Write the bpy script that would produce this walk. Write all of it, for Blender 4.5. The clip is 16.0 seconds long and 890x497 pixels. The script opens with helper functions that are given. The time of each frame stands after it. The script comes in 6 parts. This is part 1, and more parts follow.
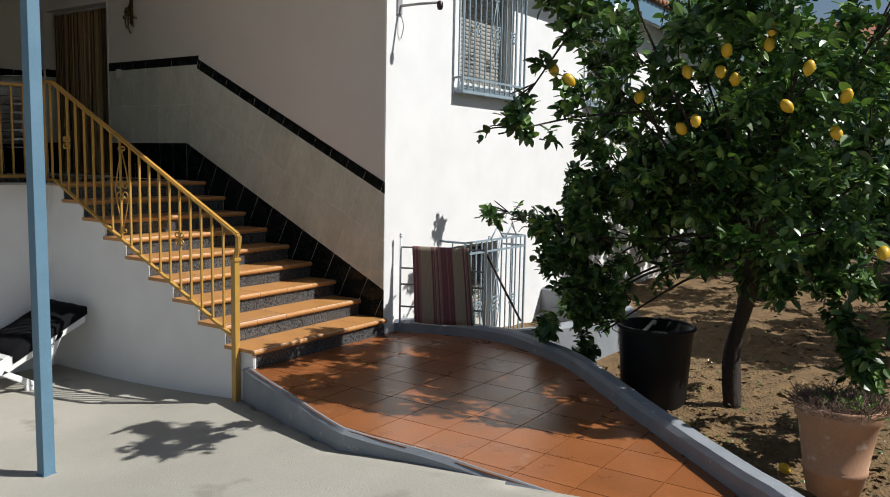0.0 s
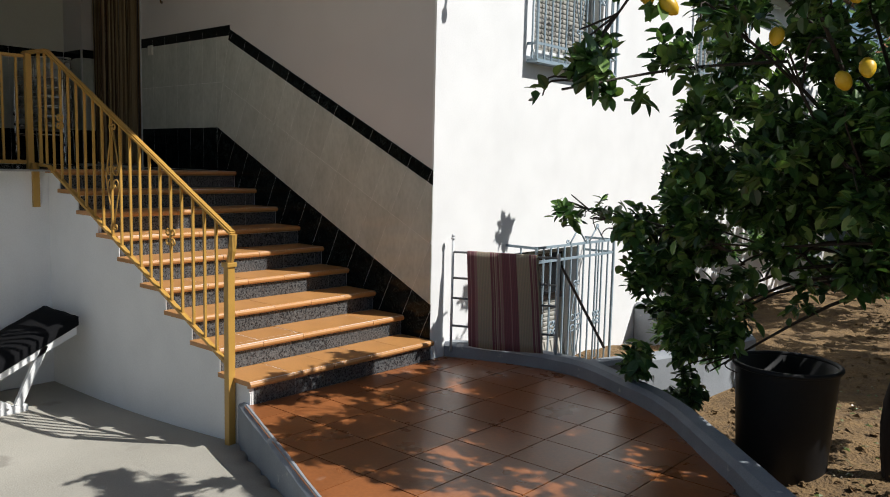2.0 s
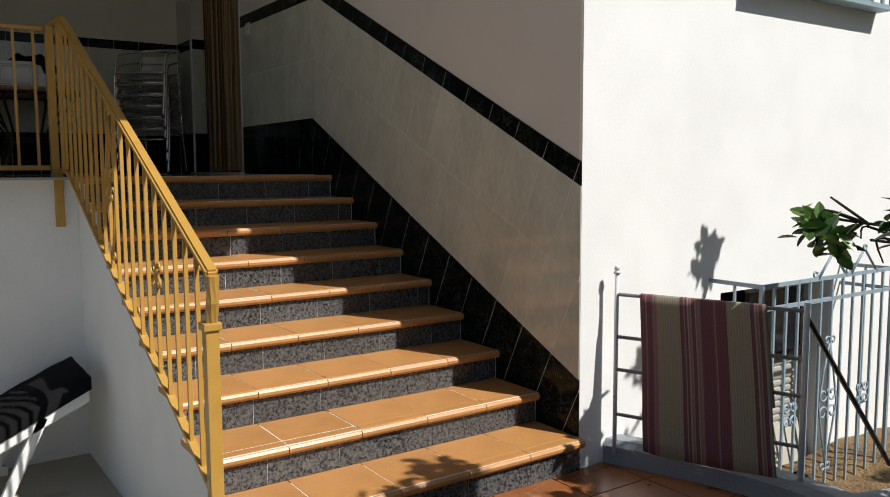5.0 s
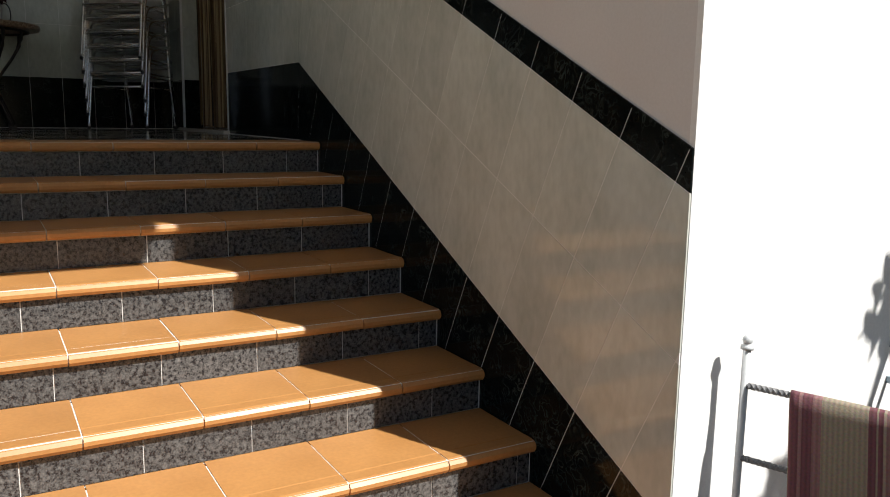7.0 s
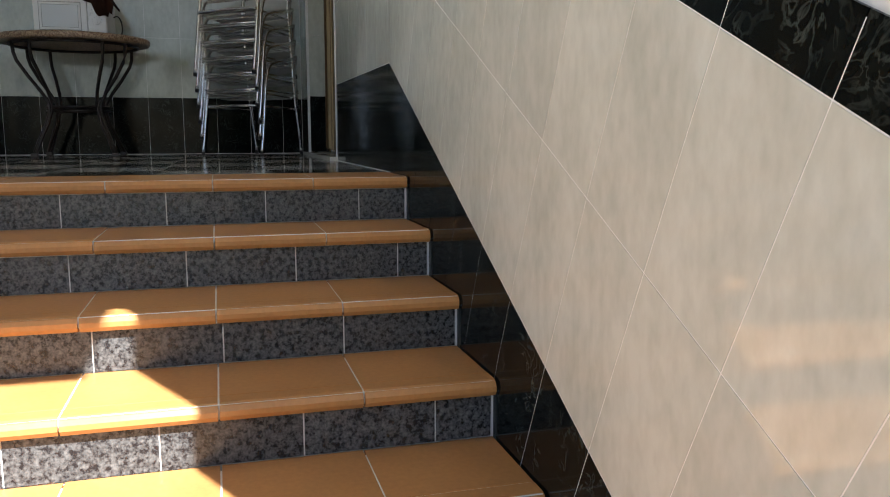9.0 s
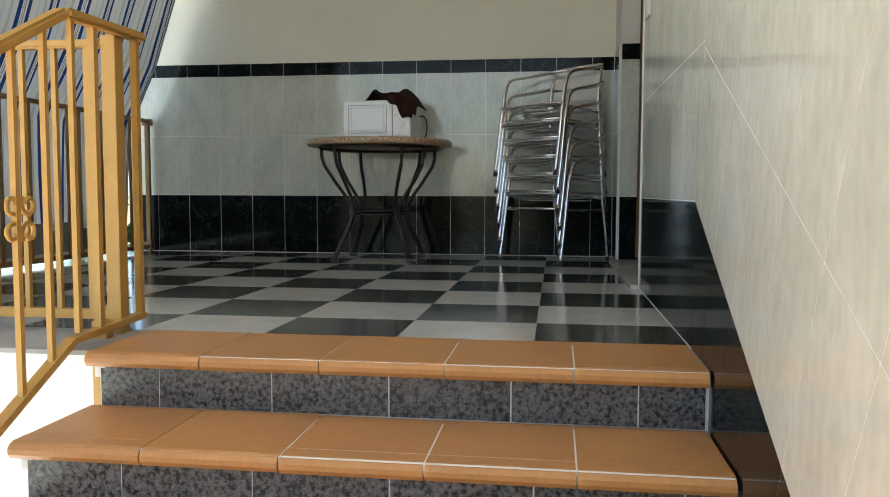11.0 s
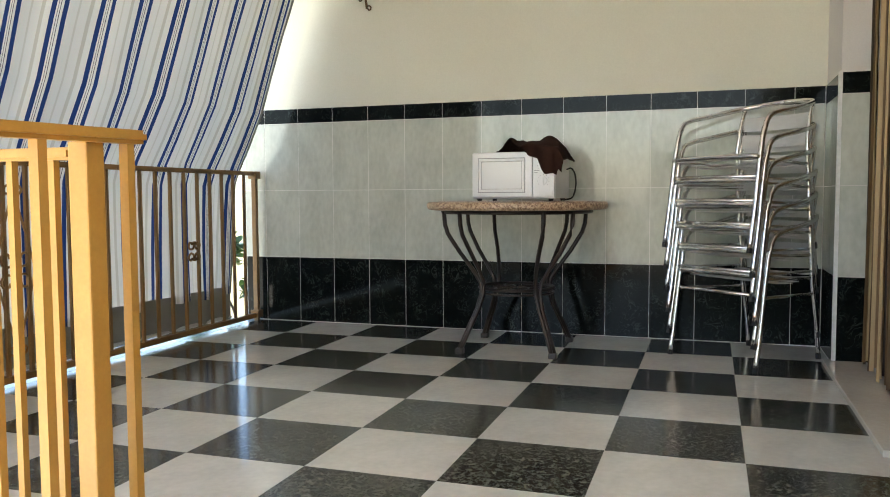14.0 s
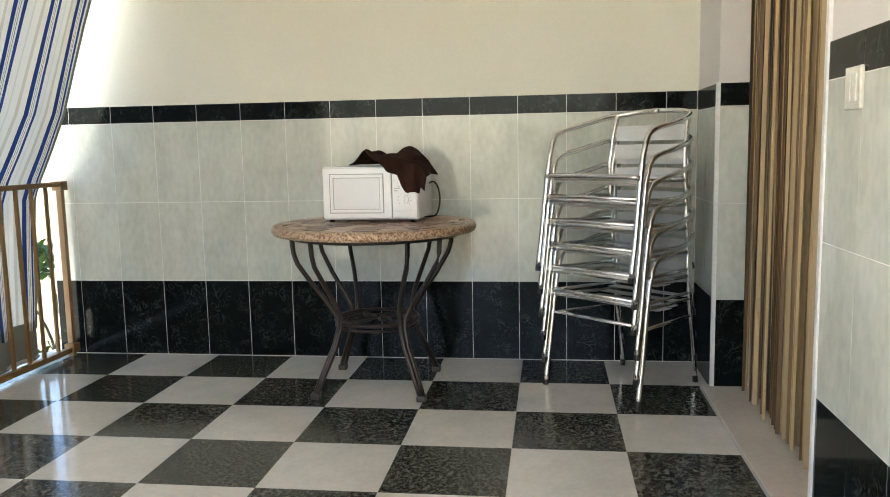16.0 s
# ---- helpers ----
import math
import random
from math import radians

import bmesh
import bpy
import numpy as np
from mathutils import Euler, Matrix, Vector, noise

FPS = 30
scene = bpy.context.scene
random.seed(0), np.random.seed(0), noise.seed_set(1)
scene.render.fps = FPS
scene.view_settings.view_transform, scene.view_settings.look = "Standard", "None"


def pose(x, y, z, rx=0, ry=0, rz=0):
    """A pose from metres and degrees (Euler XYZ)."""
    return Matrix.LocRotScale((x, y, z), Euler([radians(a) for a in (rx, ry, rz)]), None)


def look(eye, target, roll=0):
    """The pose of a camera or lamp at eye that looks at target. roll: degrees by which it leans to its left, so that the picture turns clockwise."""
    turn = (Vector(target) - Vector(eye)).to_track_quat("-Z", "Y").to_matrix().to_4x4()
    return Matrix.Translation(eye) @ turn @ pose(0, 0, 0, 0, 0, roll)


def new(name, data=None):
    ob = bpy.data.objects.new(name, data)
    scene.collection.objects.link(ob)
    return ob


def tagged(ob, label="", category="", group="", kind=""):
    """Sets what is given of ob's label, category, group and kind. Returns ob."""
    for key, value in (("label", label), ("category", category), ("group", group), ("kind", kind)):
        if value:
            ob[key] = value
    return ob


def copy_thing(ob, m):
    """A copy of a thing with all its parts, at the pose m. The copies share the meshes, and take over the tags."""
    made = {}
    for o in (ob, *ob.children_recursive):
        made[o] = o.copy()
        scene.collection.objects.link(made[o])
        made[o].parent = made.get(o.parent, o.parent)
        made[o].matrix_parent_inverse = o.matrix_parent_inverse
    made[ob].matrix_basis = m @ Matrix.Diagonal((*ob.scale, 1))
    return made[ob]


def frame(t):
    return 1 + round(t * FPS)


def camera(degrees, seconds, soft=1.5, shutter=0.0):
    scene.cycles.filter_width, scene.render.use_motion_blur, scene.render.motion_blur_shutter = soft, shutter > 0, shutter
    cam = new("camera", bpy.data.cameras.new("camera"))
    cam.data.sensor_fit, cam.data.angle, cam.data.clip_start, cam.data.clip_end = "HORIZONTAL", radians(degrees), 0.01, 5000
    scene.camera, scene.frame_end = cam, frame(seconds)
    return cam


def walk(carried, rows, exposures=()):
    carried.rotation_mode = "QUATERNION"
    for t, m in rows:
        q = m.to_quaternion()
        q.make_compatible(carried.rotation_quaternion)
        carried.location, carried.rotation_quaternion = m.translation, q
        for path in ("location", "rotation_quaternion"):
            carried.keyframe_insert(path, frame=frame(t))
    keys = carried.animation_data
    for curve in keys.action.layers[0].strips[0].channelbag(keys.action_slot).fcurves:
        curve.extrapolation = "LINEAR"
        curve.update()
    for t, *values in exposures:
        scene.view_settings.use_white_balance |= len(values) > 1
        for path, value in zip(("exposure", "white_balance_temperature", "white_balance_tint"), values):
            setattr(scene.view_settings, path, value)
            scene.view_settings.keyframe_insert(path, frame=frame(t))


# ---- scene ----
cam = camera(58.2, 16.0, 1.0)
PATH = [
    (0, (-0.45, 0.037, 1.82), (-1.558, 1.688, 1.604), 1.1),
    (0.5, (-0.631, 0.379, 1.779), (-1.749, 2.025, 1.572), 1.2),
    (1, (-0.835, 0.763, 1.738), (-1.951, 2.41, 1.528), 1.5),
    (1.5, (-0.954, 1.137, 1.696), (-2.168, 2.71, 1.471), 1.3),
    (2, (-1.102, 1.496, 1.675), (-2.405, 2.998, 1.462), 1.3),
    (2.5, (-1.279, 1.824, 1.646), (-2.622, 3.296, 1.475), 1.3),
    (3, (-1.465, 2.116, 1.593), (-2.982, 3.409, 1.433), 0.4),
    (3.5, (-1.691, 2.415, 1.584), (-3.333, 3.543, 1.408), 0.5),
    (4, (-1.986, 2.717, 1.561), (-3.62, 3.856, 1.378), 0.4),
    (4.2, (-2.059, 2.854, 1.551), (-3.68, 4.012, 1.372), -0.1),
    (6.3, (-3.317, 4.181, 1.646), (-5.023, 5.188, 1.372), 0.2),
    (6.5, (-3.423, 4.263, 1.642), (-5.136, 5.254, 1.354), 0.5),
    (7, (-3.751, 4.496, 1.68), (-5.458, 5.488, 1.359), 0.9),
    (7.5, (-4.036, 4.782, 1.684), (-5.732, 5.793, 1.361), 0.3),
    (8, (-4.348, 5.065, 1.684), (-6.058, 6.052, 1.369), 0.68),
    (8.5, (-4.685, 5.229, 1.685), (-6.466, 6.089, 1.388), 1.18),
    (9, (-4.935, 5.397, 1.7), (-6.84, 5.935, 1.416), -0.05),
    (9.5, (-5.12, 5.576, 1.748), (-7.101, 5.721, 1.513), 0.46),
    (9.7, (-5.203, 5.602, 1.757), (-7.19, 5.658, 1.533), 0.46),
    (11.8, (-6.006, 5.667, 2.101), (-7.958, 5.245, 1.997), 0.41),
    (12, (-6.086, 5.645, 2.099), (-8.028, 5.181, 1.998), 0.51),
    (12.5, (-6.311, 5.57, 2.215), (-8.234, 5.031, 2.12), 0.27),
    (13, (-6.453, 5.57, 2.265), (-8.359, 4.97, 2.17), -0.34),
    (13.5, (-6.617, 5.581, 2.363), (-8.482, 4.866, 2.254), -0.45),
    (14, (-6.763, 5.491, 2.373), (-8.656, 4.86, 2.243), -0.29),
    (14.5, (-6.918, 5.347, 2.505), (-8.851, 4.858, 2.344), -0.93),
    (15, (-6.971, 5.341, 2.547), (-8.93, 4.977, 2.376), -1.43),
    (15.5, (-7.176, 5.357, 2.615), (-9.143, 5.071, 2.394), -1.43),
    (16, (-7.265, 5.321, 2.694), (-9.232, 5.06, 2.442), -1.13),
]
EXPOSURES = [(0, 0.1, 6250, 10), (2.0, 0.12, 6250, 10), (2.5, 0.1, 6300, 10), (3.0, -0.28, 6350, 10), (3.5, 0.05, 6350, 10), (4.0, -0.08, 6350, 10), (6.3, 0.42, 6450, 10), (8.0, 0.65, 6450, 10), (8.5, 1.52, 6100, 10), (9.0, 2.02, 6000, 10), (9.7, 2.35, 5900, 10), (11.8, 3.12, 6350, 5), (13.0, 3.35, 6550, 8), (14.5, 3.74, 6450, 10), (16.0, 3.94, 6500, 10)]

walk(cam, [(t, look(eye, target, roll)) for t, eye, target, roll in PATH], EXPOSURES)

# ---- light ----
SUN_AZ, SUN_EL = 25.0, 47.0
world = bpy.data.worlds.new("world")
scene.world = world
world.use_nodes = True
wn = world.node_tree.nodes
sky = wn.new("ShaderNodeTexSky")
sky.sky_type = "NISHITA"
sky.sun_disc = False
sky.sun_elevation = radians(SUN_EL)
sky.sun_rotation = radians(90 - SUN_AZ)
wn["Background"].inputs[1].default_value = 0.052
world.node_tree.links.new(sky.outputs[0], wn["Background"].inputs[0])
sun = new("sun", bpy.data.lights.new("sun", "SUN"))
sun.data.energy, sun.data.angle, sun.data.color = 5.0, radians(0.5), (1.0, 0.965, 0.905)
sun_dir = Vector((math.cos(radians(SUN_EL)) * math.cos(radians(SUN_AZ)), math.cos(radians(SUN_EL)) * math.sin(radians(SUN_AZ)), math.sin(radians(SUN_EL))))
sun.matrix_world = look(sun_dir * 30, (0, 0, 0))

# ---- plan ----
F = 1.547                      # porch floor
WY, BX, CX = 6.06, -11.49, -5.2  # stair wall face, back wall face, house corner
GO, RISE = 0.3277, 0.156
NX = lambda k: -7.766 + GO * (9 - k)
NZ = lambda k: F - RISE * (9 - k)
RAMP = NZ(1) - RISE
SY = 4.38                      # outer side of the stairs


def ground_z(x, y):
    a = 0.40 + 0.1 * x + 0.03 * (y - 4.4)
    k = 0.05
    lo = -0.27
    z = lo + k * math.log(1 + math.exp(min((a - lo) / k, 60)))
    return min(z, 0.75) - 0.085 * math.exp(-((x + 5.3) ** 2 + (y - 2.6) ** 2) / 1.1)


# ---- materials ----
def mat(name, c1, c2=None, rough=0.6, metal=0.0, scale=6.0, fine=60.0, bump=0.15, dist=0.01, contrast=(0.35, 0.65), random_value=0.0, spec=0.5, rough_var=0.1, coords="Object", stretch=(1, 1, 1), wear=None, shift=False):
    m = bpy.data.materials.new(name)
    m.use_nodes = True
    n, l = m.node_tree.nodes, m.node_tree.links
    b = n["Principled BSDF"]
    c2 = c2 or tuple(v * 0.8 for v in c1)
    tc = n.new("ShaderNodeTexCoord")
    mp = n.new("ShaderNodeMapping")
    mp.inputs["Scale"].default_value = stretch
    l.new(tc.outputs[coords], mp.inputs[0])
    if shift:  # each tile cut from another part of the stone
        inf, far, loc = n.new("ShaderNodeObjectInfo"), n.new("ShaderNodeMath"), n.new("ShaderNodeCombineXYZ")
        far.operation = "MULTIPLY"
        far.inputs[1].default_value = 37.0
        l.new(inf.outputs["Random"], far.inputs[0])
        for k in range(3):
            l.new(far.outputs[0], loc.inputs[k])
        l.new(loc.outputs[0], mp.inputs["Location"])
    a = n.new("ShaderNodeTexNoise")
    a.inputs["Scale"].default_value, a.inputs["Detail"].default_value = scale, 6
    f = n.new("ShaderNodeTexNoise")
    f.inputs["Scale"].default_value, f.inputs["Detail"].default_value = fine, 4
    l.new(mp.outputs[0], a.inputs["Vector"])
    l.new(mp.outputs[0], f.inputs["Vector"])
    add = n.new("ShaderNodeMath")
    add.operation = "MULTIPLY_ADD"
    add.inputs[1].default_value, add.inputs[2].default_value = 0.45, 0.0
    l.new(f.outputs[0], add.inputs[0])
    add2 = n.new("ShaderNodeMath")
    add2.operation = "MULTIPLY_ADD"
    add2.inputs[1].default_value = 0.55
    l.new(a.outputs[0], add2.inputs[0])
    l.new(add.outputs[0], add2.inputs[2])
    r = n.new("ShaderNodeValToRGB")
    r.color_ramp.elements[0].position, r.color_ramp.elements[1].position = contrast
    r.color_ramp.elements[0].color, r.color_ramp.elements[1].color = (*c2, 1), (*c1, 1)
    l.new(add2.outputs[0], r.inputs[0])
    out = r.outputs[0]
    if wear:
        w = n.new("ShaderNodeTexNoise")
        w.inputs["Scale"].default_value, w.inputs["Detail"].default_value = wear[1], 8
        l.new(tc.outputs[coords], w.inputs["Vector"])
        wr = n.new("ShaderNodeValToRGB")
        wr.color_ramp.elements[0].position, wr.color_ramp.elements[1].position = wear[2], wear[2] + 0.06
        l.new(w.outputs[0], wr.inputs[0])
        mx = n.new("ShaderNodeMix")
        mx.data_type = "RGBA"
        l.new(wr.outputs[0], mx.inputs[0])
        l.new(out, mx.inputs[6])
        mx.inputs[7].default_value = (*wear[0], 1)
        out = mx.outputs[2]
    if random_value:
        oi = n.new("ShaderNodeObjectInfo")
        hv = n.new("ShaderNodeHueSaturation")
        mr = n.new("ShaderNodeMapRange")
        mr.inputs[3].default_value, mr.inputs[4].default_value = 1 - random_value, 1 + random_value
        l.new(oi.outputs["Random"], mr.inputs[0])
        l.new(mr.outputs[0], hv.inputs["Value"])
        l.new(out, hv.inputs["Color"])
        out = hv.outputs[0]
    l.new(out, b.inputs["Base Color"])
    b.inputs["Metallic"].default_value = metal
    b.inputs["Specular IOR Level"].default_value = spec
    rr = n.new("ShaderNodeMapRange")
    rr.inputs[3].default_value, rr.inputs[4].default_value = max(rough - rough_var, 0.02), rough + rough_var
    l.new(a.outputs[0], rr.inputs[0])
    l.new(rr.outputs[0], b.inputs["Roughness"])
    if bump:
        bp = n.new("ShaderNodeBump")
        bp.inputs["Strength"].default_value, bp.inputs["Distance"].default_value = bump, dist
        l.new(add2.outputs[0], bp.inputs["Height"])
        l.new(bp.outputs[0], b.inputs["Normal"])
    return m


def marble(name, dark, vein, rough, scale=9.0, amount=0.06, random_value=0.15, bump=0.02):
    """Polished stone tile: mottled ground with thin branching veins, shifted from tile to tile."""
    m = mat(name, tuple(v * 1.9 for v in dark), dark, rough, scale=scale, fine=45, bump=bump, random_value=random_value, rough_var=0.03)
    n, l = m.node_tree.nodes, m.node_tree.links
    b = n["Principled BSDF"]
    tc, oi = n.new("ShaderNodeTexCoord"), n.new("ShaderNodeObjectInfo")
    va = n.new("ShaderNodeVectorMath")
    va.operation = "MULTIPLY_ADD"
    va.inputs[1].default_value = (1, 1, 1)
    cx = n.new("ShaderNodeCombineXYZ")
    mu = n.new("ShaderNodeMath")
    mu.operation = "MULTIPLY"
    mu.inputs[1].default_value = 40
    l.new(oi.outputs["Random"], mu.inputs[0])
    l.new(mu.outputs[0], cx.inputs[0])
    l.new(mu.outputs[0], cx.inputs[2])
    l.new(tc.outputs["Object"], va.inputs[0])
    l.new(cx.outputs[0], va.inputs[2])
    ns = n.new("ShaderNodeTexNoise")
    ns.inputs["Scale"].default_value, ns.inputs["Detail"].default_value, ns.inputs["Distortion"].default_value = scale, 7, 1.6
    l.new(va.outputs[0], ns.inputs["Vector"])
    ab = n.new("ShaderNodeMath")
    ab.operation = "SUBTRACT"
    ab.inputs[1].default_value = 0.5
    l.new(ns.outputs[0], ab.inputs[0])
    ac = n.new("ShaderNodeMath")
    ac.operation = "ABSOLUTE"
    l.new(ab.outputs[0], ac.inputs[0])
    mr = n.new("ShaderNodeMapRange")
    mr.inputs[1].default_value, mr.inputs[2].default_value, mr.inputs[3].default_value, mr.inputs[4].default_value = 0.0, amount, 0.75, 0.0
    l.new(ac.outputs[0], mr.inputs[0])
    mx = n.new("ShaderNodeMix")
    mx.data_type = "RGBA"
    old = b.inputs["Base Color"].links[0].from_socket
    gap, gr, gm = n.new("ShaderNodeTexNoise"), n.new("ShaderNodeMapRange"), n.new("ShaderNodeMath")
    gap.inputs["Scale"].default_value, gap.inputs["Detail"].default_value = scale * 0.6, 4
    l.new(va.outputs[0], gap.inputs["Vector"])
    gr.inputs[1].default_value, gr.inputs[2].default_value = 0.42, 0.64
    l.new(gap.outputs[0], gr.inputs[0])
    gm.operation = "MULTIPLY"
    l.new(gr.outputs[0], gm.inputs[0])
    l.new(mr.outputs[0], gm.inputs[1])
    l.new(gm.outputs[0], mx.inputs[0])
    l.new(old, mx.inputs[6])
    mx.inputs[7].default_value = (*vein, 1)
    l.new(mx.outputs[2], b.inputs["Base Color"])
    return m


M_WHITE = mat("white_plaster", (0.83, 0.825, 0.81), (0.72, 0.715, 0.70), 0.85, scale=3, fine=90, bump=0.25, dist=0.004, contrast=(0.2, 0.6))
M_CREAM = mat("cream_paint", (0.76, 0.75, 0.66), (0.70, 0.69, 0.60), 0.75, scale=2, fine=120, bump=0.15, dist=0.003)
M_LILAC = mat("stair_wall_paint", (0.70, 0.67, 0.65), (0.64, 0.61, 0.59), 0.8, scale=2, fine=120, bump=0.15, dist=0.003)
M_GROUT = mat("grout", (0.84, 0.83, 0.80), (0.72, 0.71, 0.68), 0.9, fine=200, bump=0.1, dist=0.001)
M_GROUT_F = mat("floor_grout", (0.40, 0.39, 0.36), (0.3, 0.29, 0.27), 0.9, fine=200, bump=0.1, dist=0.001)
M_GROUT_D = mat("dark_grout", (0.10, 0.09, 0.08), None, 0.9, fine=200, bump=0.1, dist=0.001)
M_PALE = mat("pale_glazed_tile", (0.59, 0.61, 0.55), (0.45, 0.47, 0.415), 0.065, scale=5, fine=26, bump=0.02, dist=0.003, contrast=(0.3, 0.62), random_value=0.05, rough_var=0.02, stretch=(1.5, 1.5, 0.8))
M_BLACK = marble("black_marble_tile", (0.003, 0.0042, 0.0042), (0.06, 0.074, 0.068), 0.09, scale=17, amount=0.035)
M_FLOORD = mat("dark_floor_tile", (0.125, 0.128, 0.108), (0.011, 0.0125, 0.0115), 0.13, scale=60, fine=150, bump=0.02, dist=0.001, contrast=(0.44, 0.62), random_value=0.1, rough_var=0.03, shift=True)
M_FLOORW = mat("white_floor_tile", (0.62, 0.62, 0.585), (0.53, 0.53, 0.50), 0.10, scale=8, fine=40, bump=0.02, dist=0.002, random_value=0.03, rough_var=0.05)
for m_, sp_ in ((M_BLACK, 0.11), (M_FLOORD, 0.32)):
    m_.node_tree.nodes["Principled BSDF"].inputs["Specular IOR Level"].default_value = sp_
M_RISER = mat("grey_granite_riser", (0.17, 0.174, 0.172), (0.010, 0.012, 0.016), 0.28, scale=75, fine=170, bump=0.03, dist=0.002, contrast=(0.41, 0.66), random_value=0.12, rough_var=0.05, shift=True)
M_TERRA = mat("terracotta_tread", (0.53, 0.262, 0.088), (0.43, 0.205, 0.066), 0.40, scale=5, fine=70, bump=0.06, dist=0.003, random_value=0.06, rough_var=0.08)
M_RAMP = mat("glossy_brown_clay_tile", (0.33, 0.118, 0.038), (0.22, 0.078, 0.026), 0.30, spec=0.38, scale=4, fine=50, bump=0.05, dist=0.004, random_value=0.10, rough_var=0.1, wear=((0.33, 0.16, 0.09), 5, 0.66))
M_CONC = mat("driveway_concrete", (0.43, 0.405, 0.345), (0.33, 0.31, 0.26), 0.9, scale=1.3, fine=110, bump=0.7, dist=0.008, contrast=(0.33, 0.64), wear=((0.30, 0.28, 0.235), 2.2, 0.63))
M_KERB = mat("painted_grey_kerb", (0.30, 0.32, 0.345), (0.22, 0.24, 0.26), 0.8, scale=5, fine=120, bump=0.5, dist=0.008, wear=((0.50, 0.50, 0.48), 9, 0.66))
M_GOLD = mat("gold_brown_paint", (0.50, 0.288, 0.062), (0.44, 0.246, 0.05), 0.38, scale=12, fine=120, bump=0.05, dist=0.002, spec=0.5)
M_BROWN = mat("brown_railing_paint", (0.27, 0.15, 0.05), (0.21, 0.115, 0.038), 0.4, scale=12, fine=120, bump=0.05, dist=0.002)
M_BLUE = mat("blue_grey_paint", (0.13, 0.235, 0.32), (0.105, 0.20, 0.28), 0.5, scale=5, fine=80, bump=0.08, dist=0.002, wear=((0.25, 0.33, 0.37), 20, 0.72))
M_IRON = mat("blue_grey_iron_paint", (0.30, 0.38, 0.43), (0.24, 0.31, 0.36), 0.5, scale=12, fine=90, bump=0.05, dist=0.002)
M_WIRON = mat("white_iron_paint", (0.62, 0.64, 0.64), (0.52, 0.54, 0.55), 0.5, scale=12, fine=90, bump=0.1, dist=0.002, wear=((0.12, 0.09, 0.07), 30, 0.68))
M_RAIL = mat("grey_twisted_iron", (0.20, 0.205, 0.21), (0.13, 0.133, 0.137), 0.5, scale=15, fine=100, bump=0.1, dist=0.002, wear=((0.45, 0.46, 0.46), 25, 0.66))
M_DARKIRON = mat("dark_brown_iron", (0.034, 0.022, 0.017), (0.022, 0.015, 0.012), 0.40, scale=15, fine=100, bump=0.1, dist=0.002, metal=0.1)
M_ALU = mat("polished_aluminium", (0.80, 0.79, 0.77), (0.74, 0.73, 0.71), 0.2, metal=1.0, scale=8, fine=90, bump=0.0, rough_var=0.05)
M_SLAT = mat("brushed_aluminium_slat", (0.66, 0.655, 0.64), (0.58, 0.575, 0.56), 0.45, metal=0.35, scale=8, fine=90, bump=0.03, dist=0.001, stretch=(0.2, 1, 1))
M_RUBBER = mat("black_rubber", (0.012, 0.012, 0.012), None, 0.6, bump=0.05)
M_PLASTIC = mat("white_plastic", (0.82, 0.82, 0.80), (0.76, 0.76, 0.74), 0.4, scale=5, fine=90, bump=0.05, dist=0.001)
M_MW = mat("white_enamel", (0.82, 0.82, 0.83), (0.79, 0.79, 0.80), 0.22, scale=5, fine=90, bump=0.0)
M_GREY = mat("grey_print", (0.35, 0.35, 0.36), None, 0.5, bump=0)
M_MWGLASS = mat("microwave_window", (0.68, 0.69, 0.71), (0.63, 0.64, 0.66), 0.12, fine=300, bump=0.0, spec=0.7)
M_BROWNCLOTH = mat("dark_brown_cloth", (0.036, 0.016, 0.011), (0.024, 0.011, 0.009), 0.95, scale=20, fine=300, bump=0.4, dist=0.003, spec=0.1)
M_BLACKCLOTH = mat("black_cloth", (0.010, 0.010, 0.011), None, 0.95, scale=15, fine=250, bump=0.4, dist=0.004, spec=0.1)
M_SOIL = mat("dry_brown_soil", (0.26, 0.162, 0.068), (0.09, 0.055, 0.026), 0.95, scale=7, fine=40, bump=1.0, dist=0.06, contrast=(0.3, 0.68))
# dark cover for the unseen far ground, keeps bounced light down
M_LAND = mat("low_bounce_land", (0.13, 0.11, 0.06), (0.07, 0.075, 0.035), 0.95, scale=1.5, fine=20, bump=0.6, dist=0.05)
M_BARK = mat("dark_bark", (0.055, 0.042, 0.032), (0.028, 0.021, 0.017), 0.9, scale=12, fine=60, bump=0.8, dist=0.02, stretch=(1, 1, 0.3))
M_LEMON = mat("lemon_skin", (0.74, 0.47, 0.02), (0.64, 0.38, 0.015), 0.42, scale=14, fine=120, bump=0.25, dist=0.003, random_value=0.08)
M_BIN = mat("black_plastic_tub", (0.012, 0.012, 0.013), (0.016, 0.016, 0.017), 0.55, spec=0.3, scale=6, fine=80, bump=0.1, dist=0.003)
M_POT = mat("terracotta_pot", (0.46, 0.27, 0.16), (0.36, 0.20, 0.115), 0.85, scale=7, fine=70, bump=0.3, dist=0.005, wear=((0.55, 0.42, 0.32), 8, 0.62))
M_DRY = mat("dry_stems", (0.20, 0.13, 0.09), (0.10, 0.065, 0.05), 0.9, bump=0)
M_GREEN = mat("fresh_green_sprigs", (0.16, 0.33, 0.04), (0.10, 0.24, 0.03), 0.6, bump=0)
M_THRESH = mat("polished_cream_marble", (0.60, 0.57, 0.52), (0.52, 0.49, 0.44), 0.16, scale=4, fine=50, bump=0.01, rough_var=0.04)
M_TRIM = mat("white_tile_trim", (0.78, 0.78, 0.77), None, 0.35, bump=0.02)
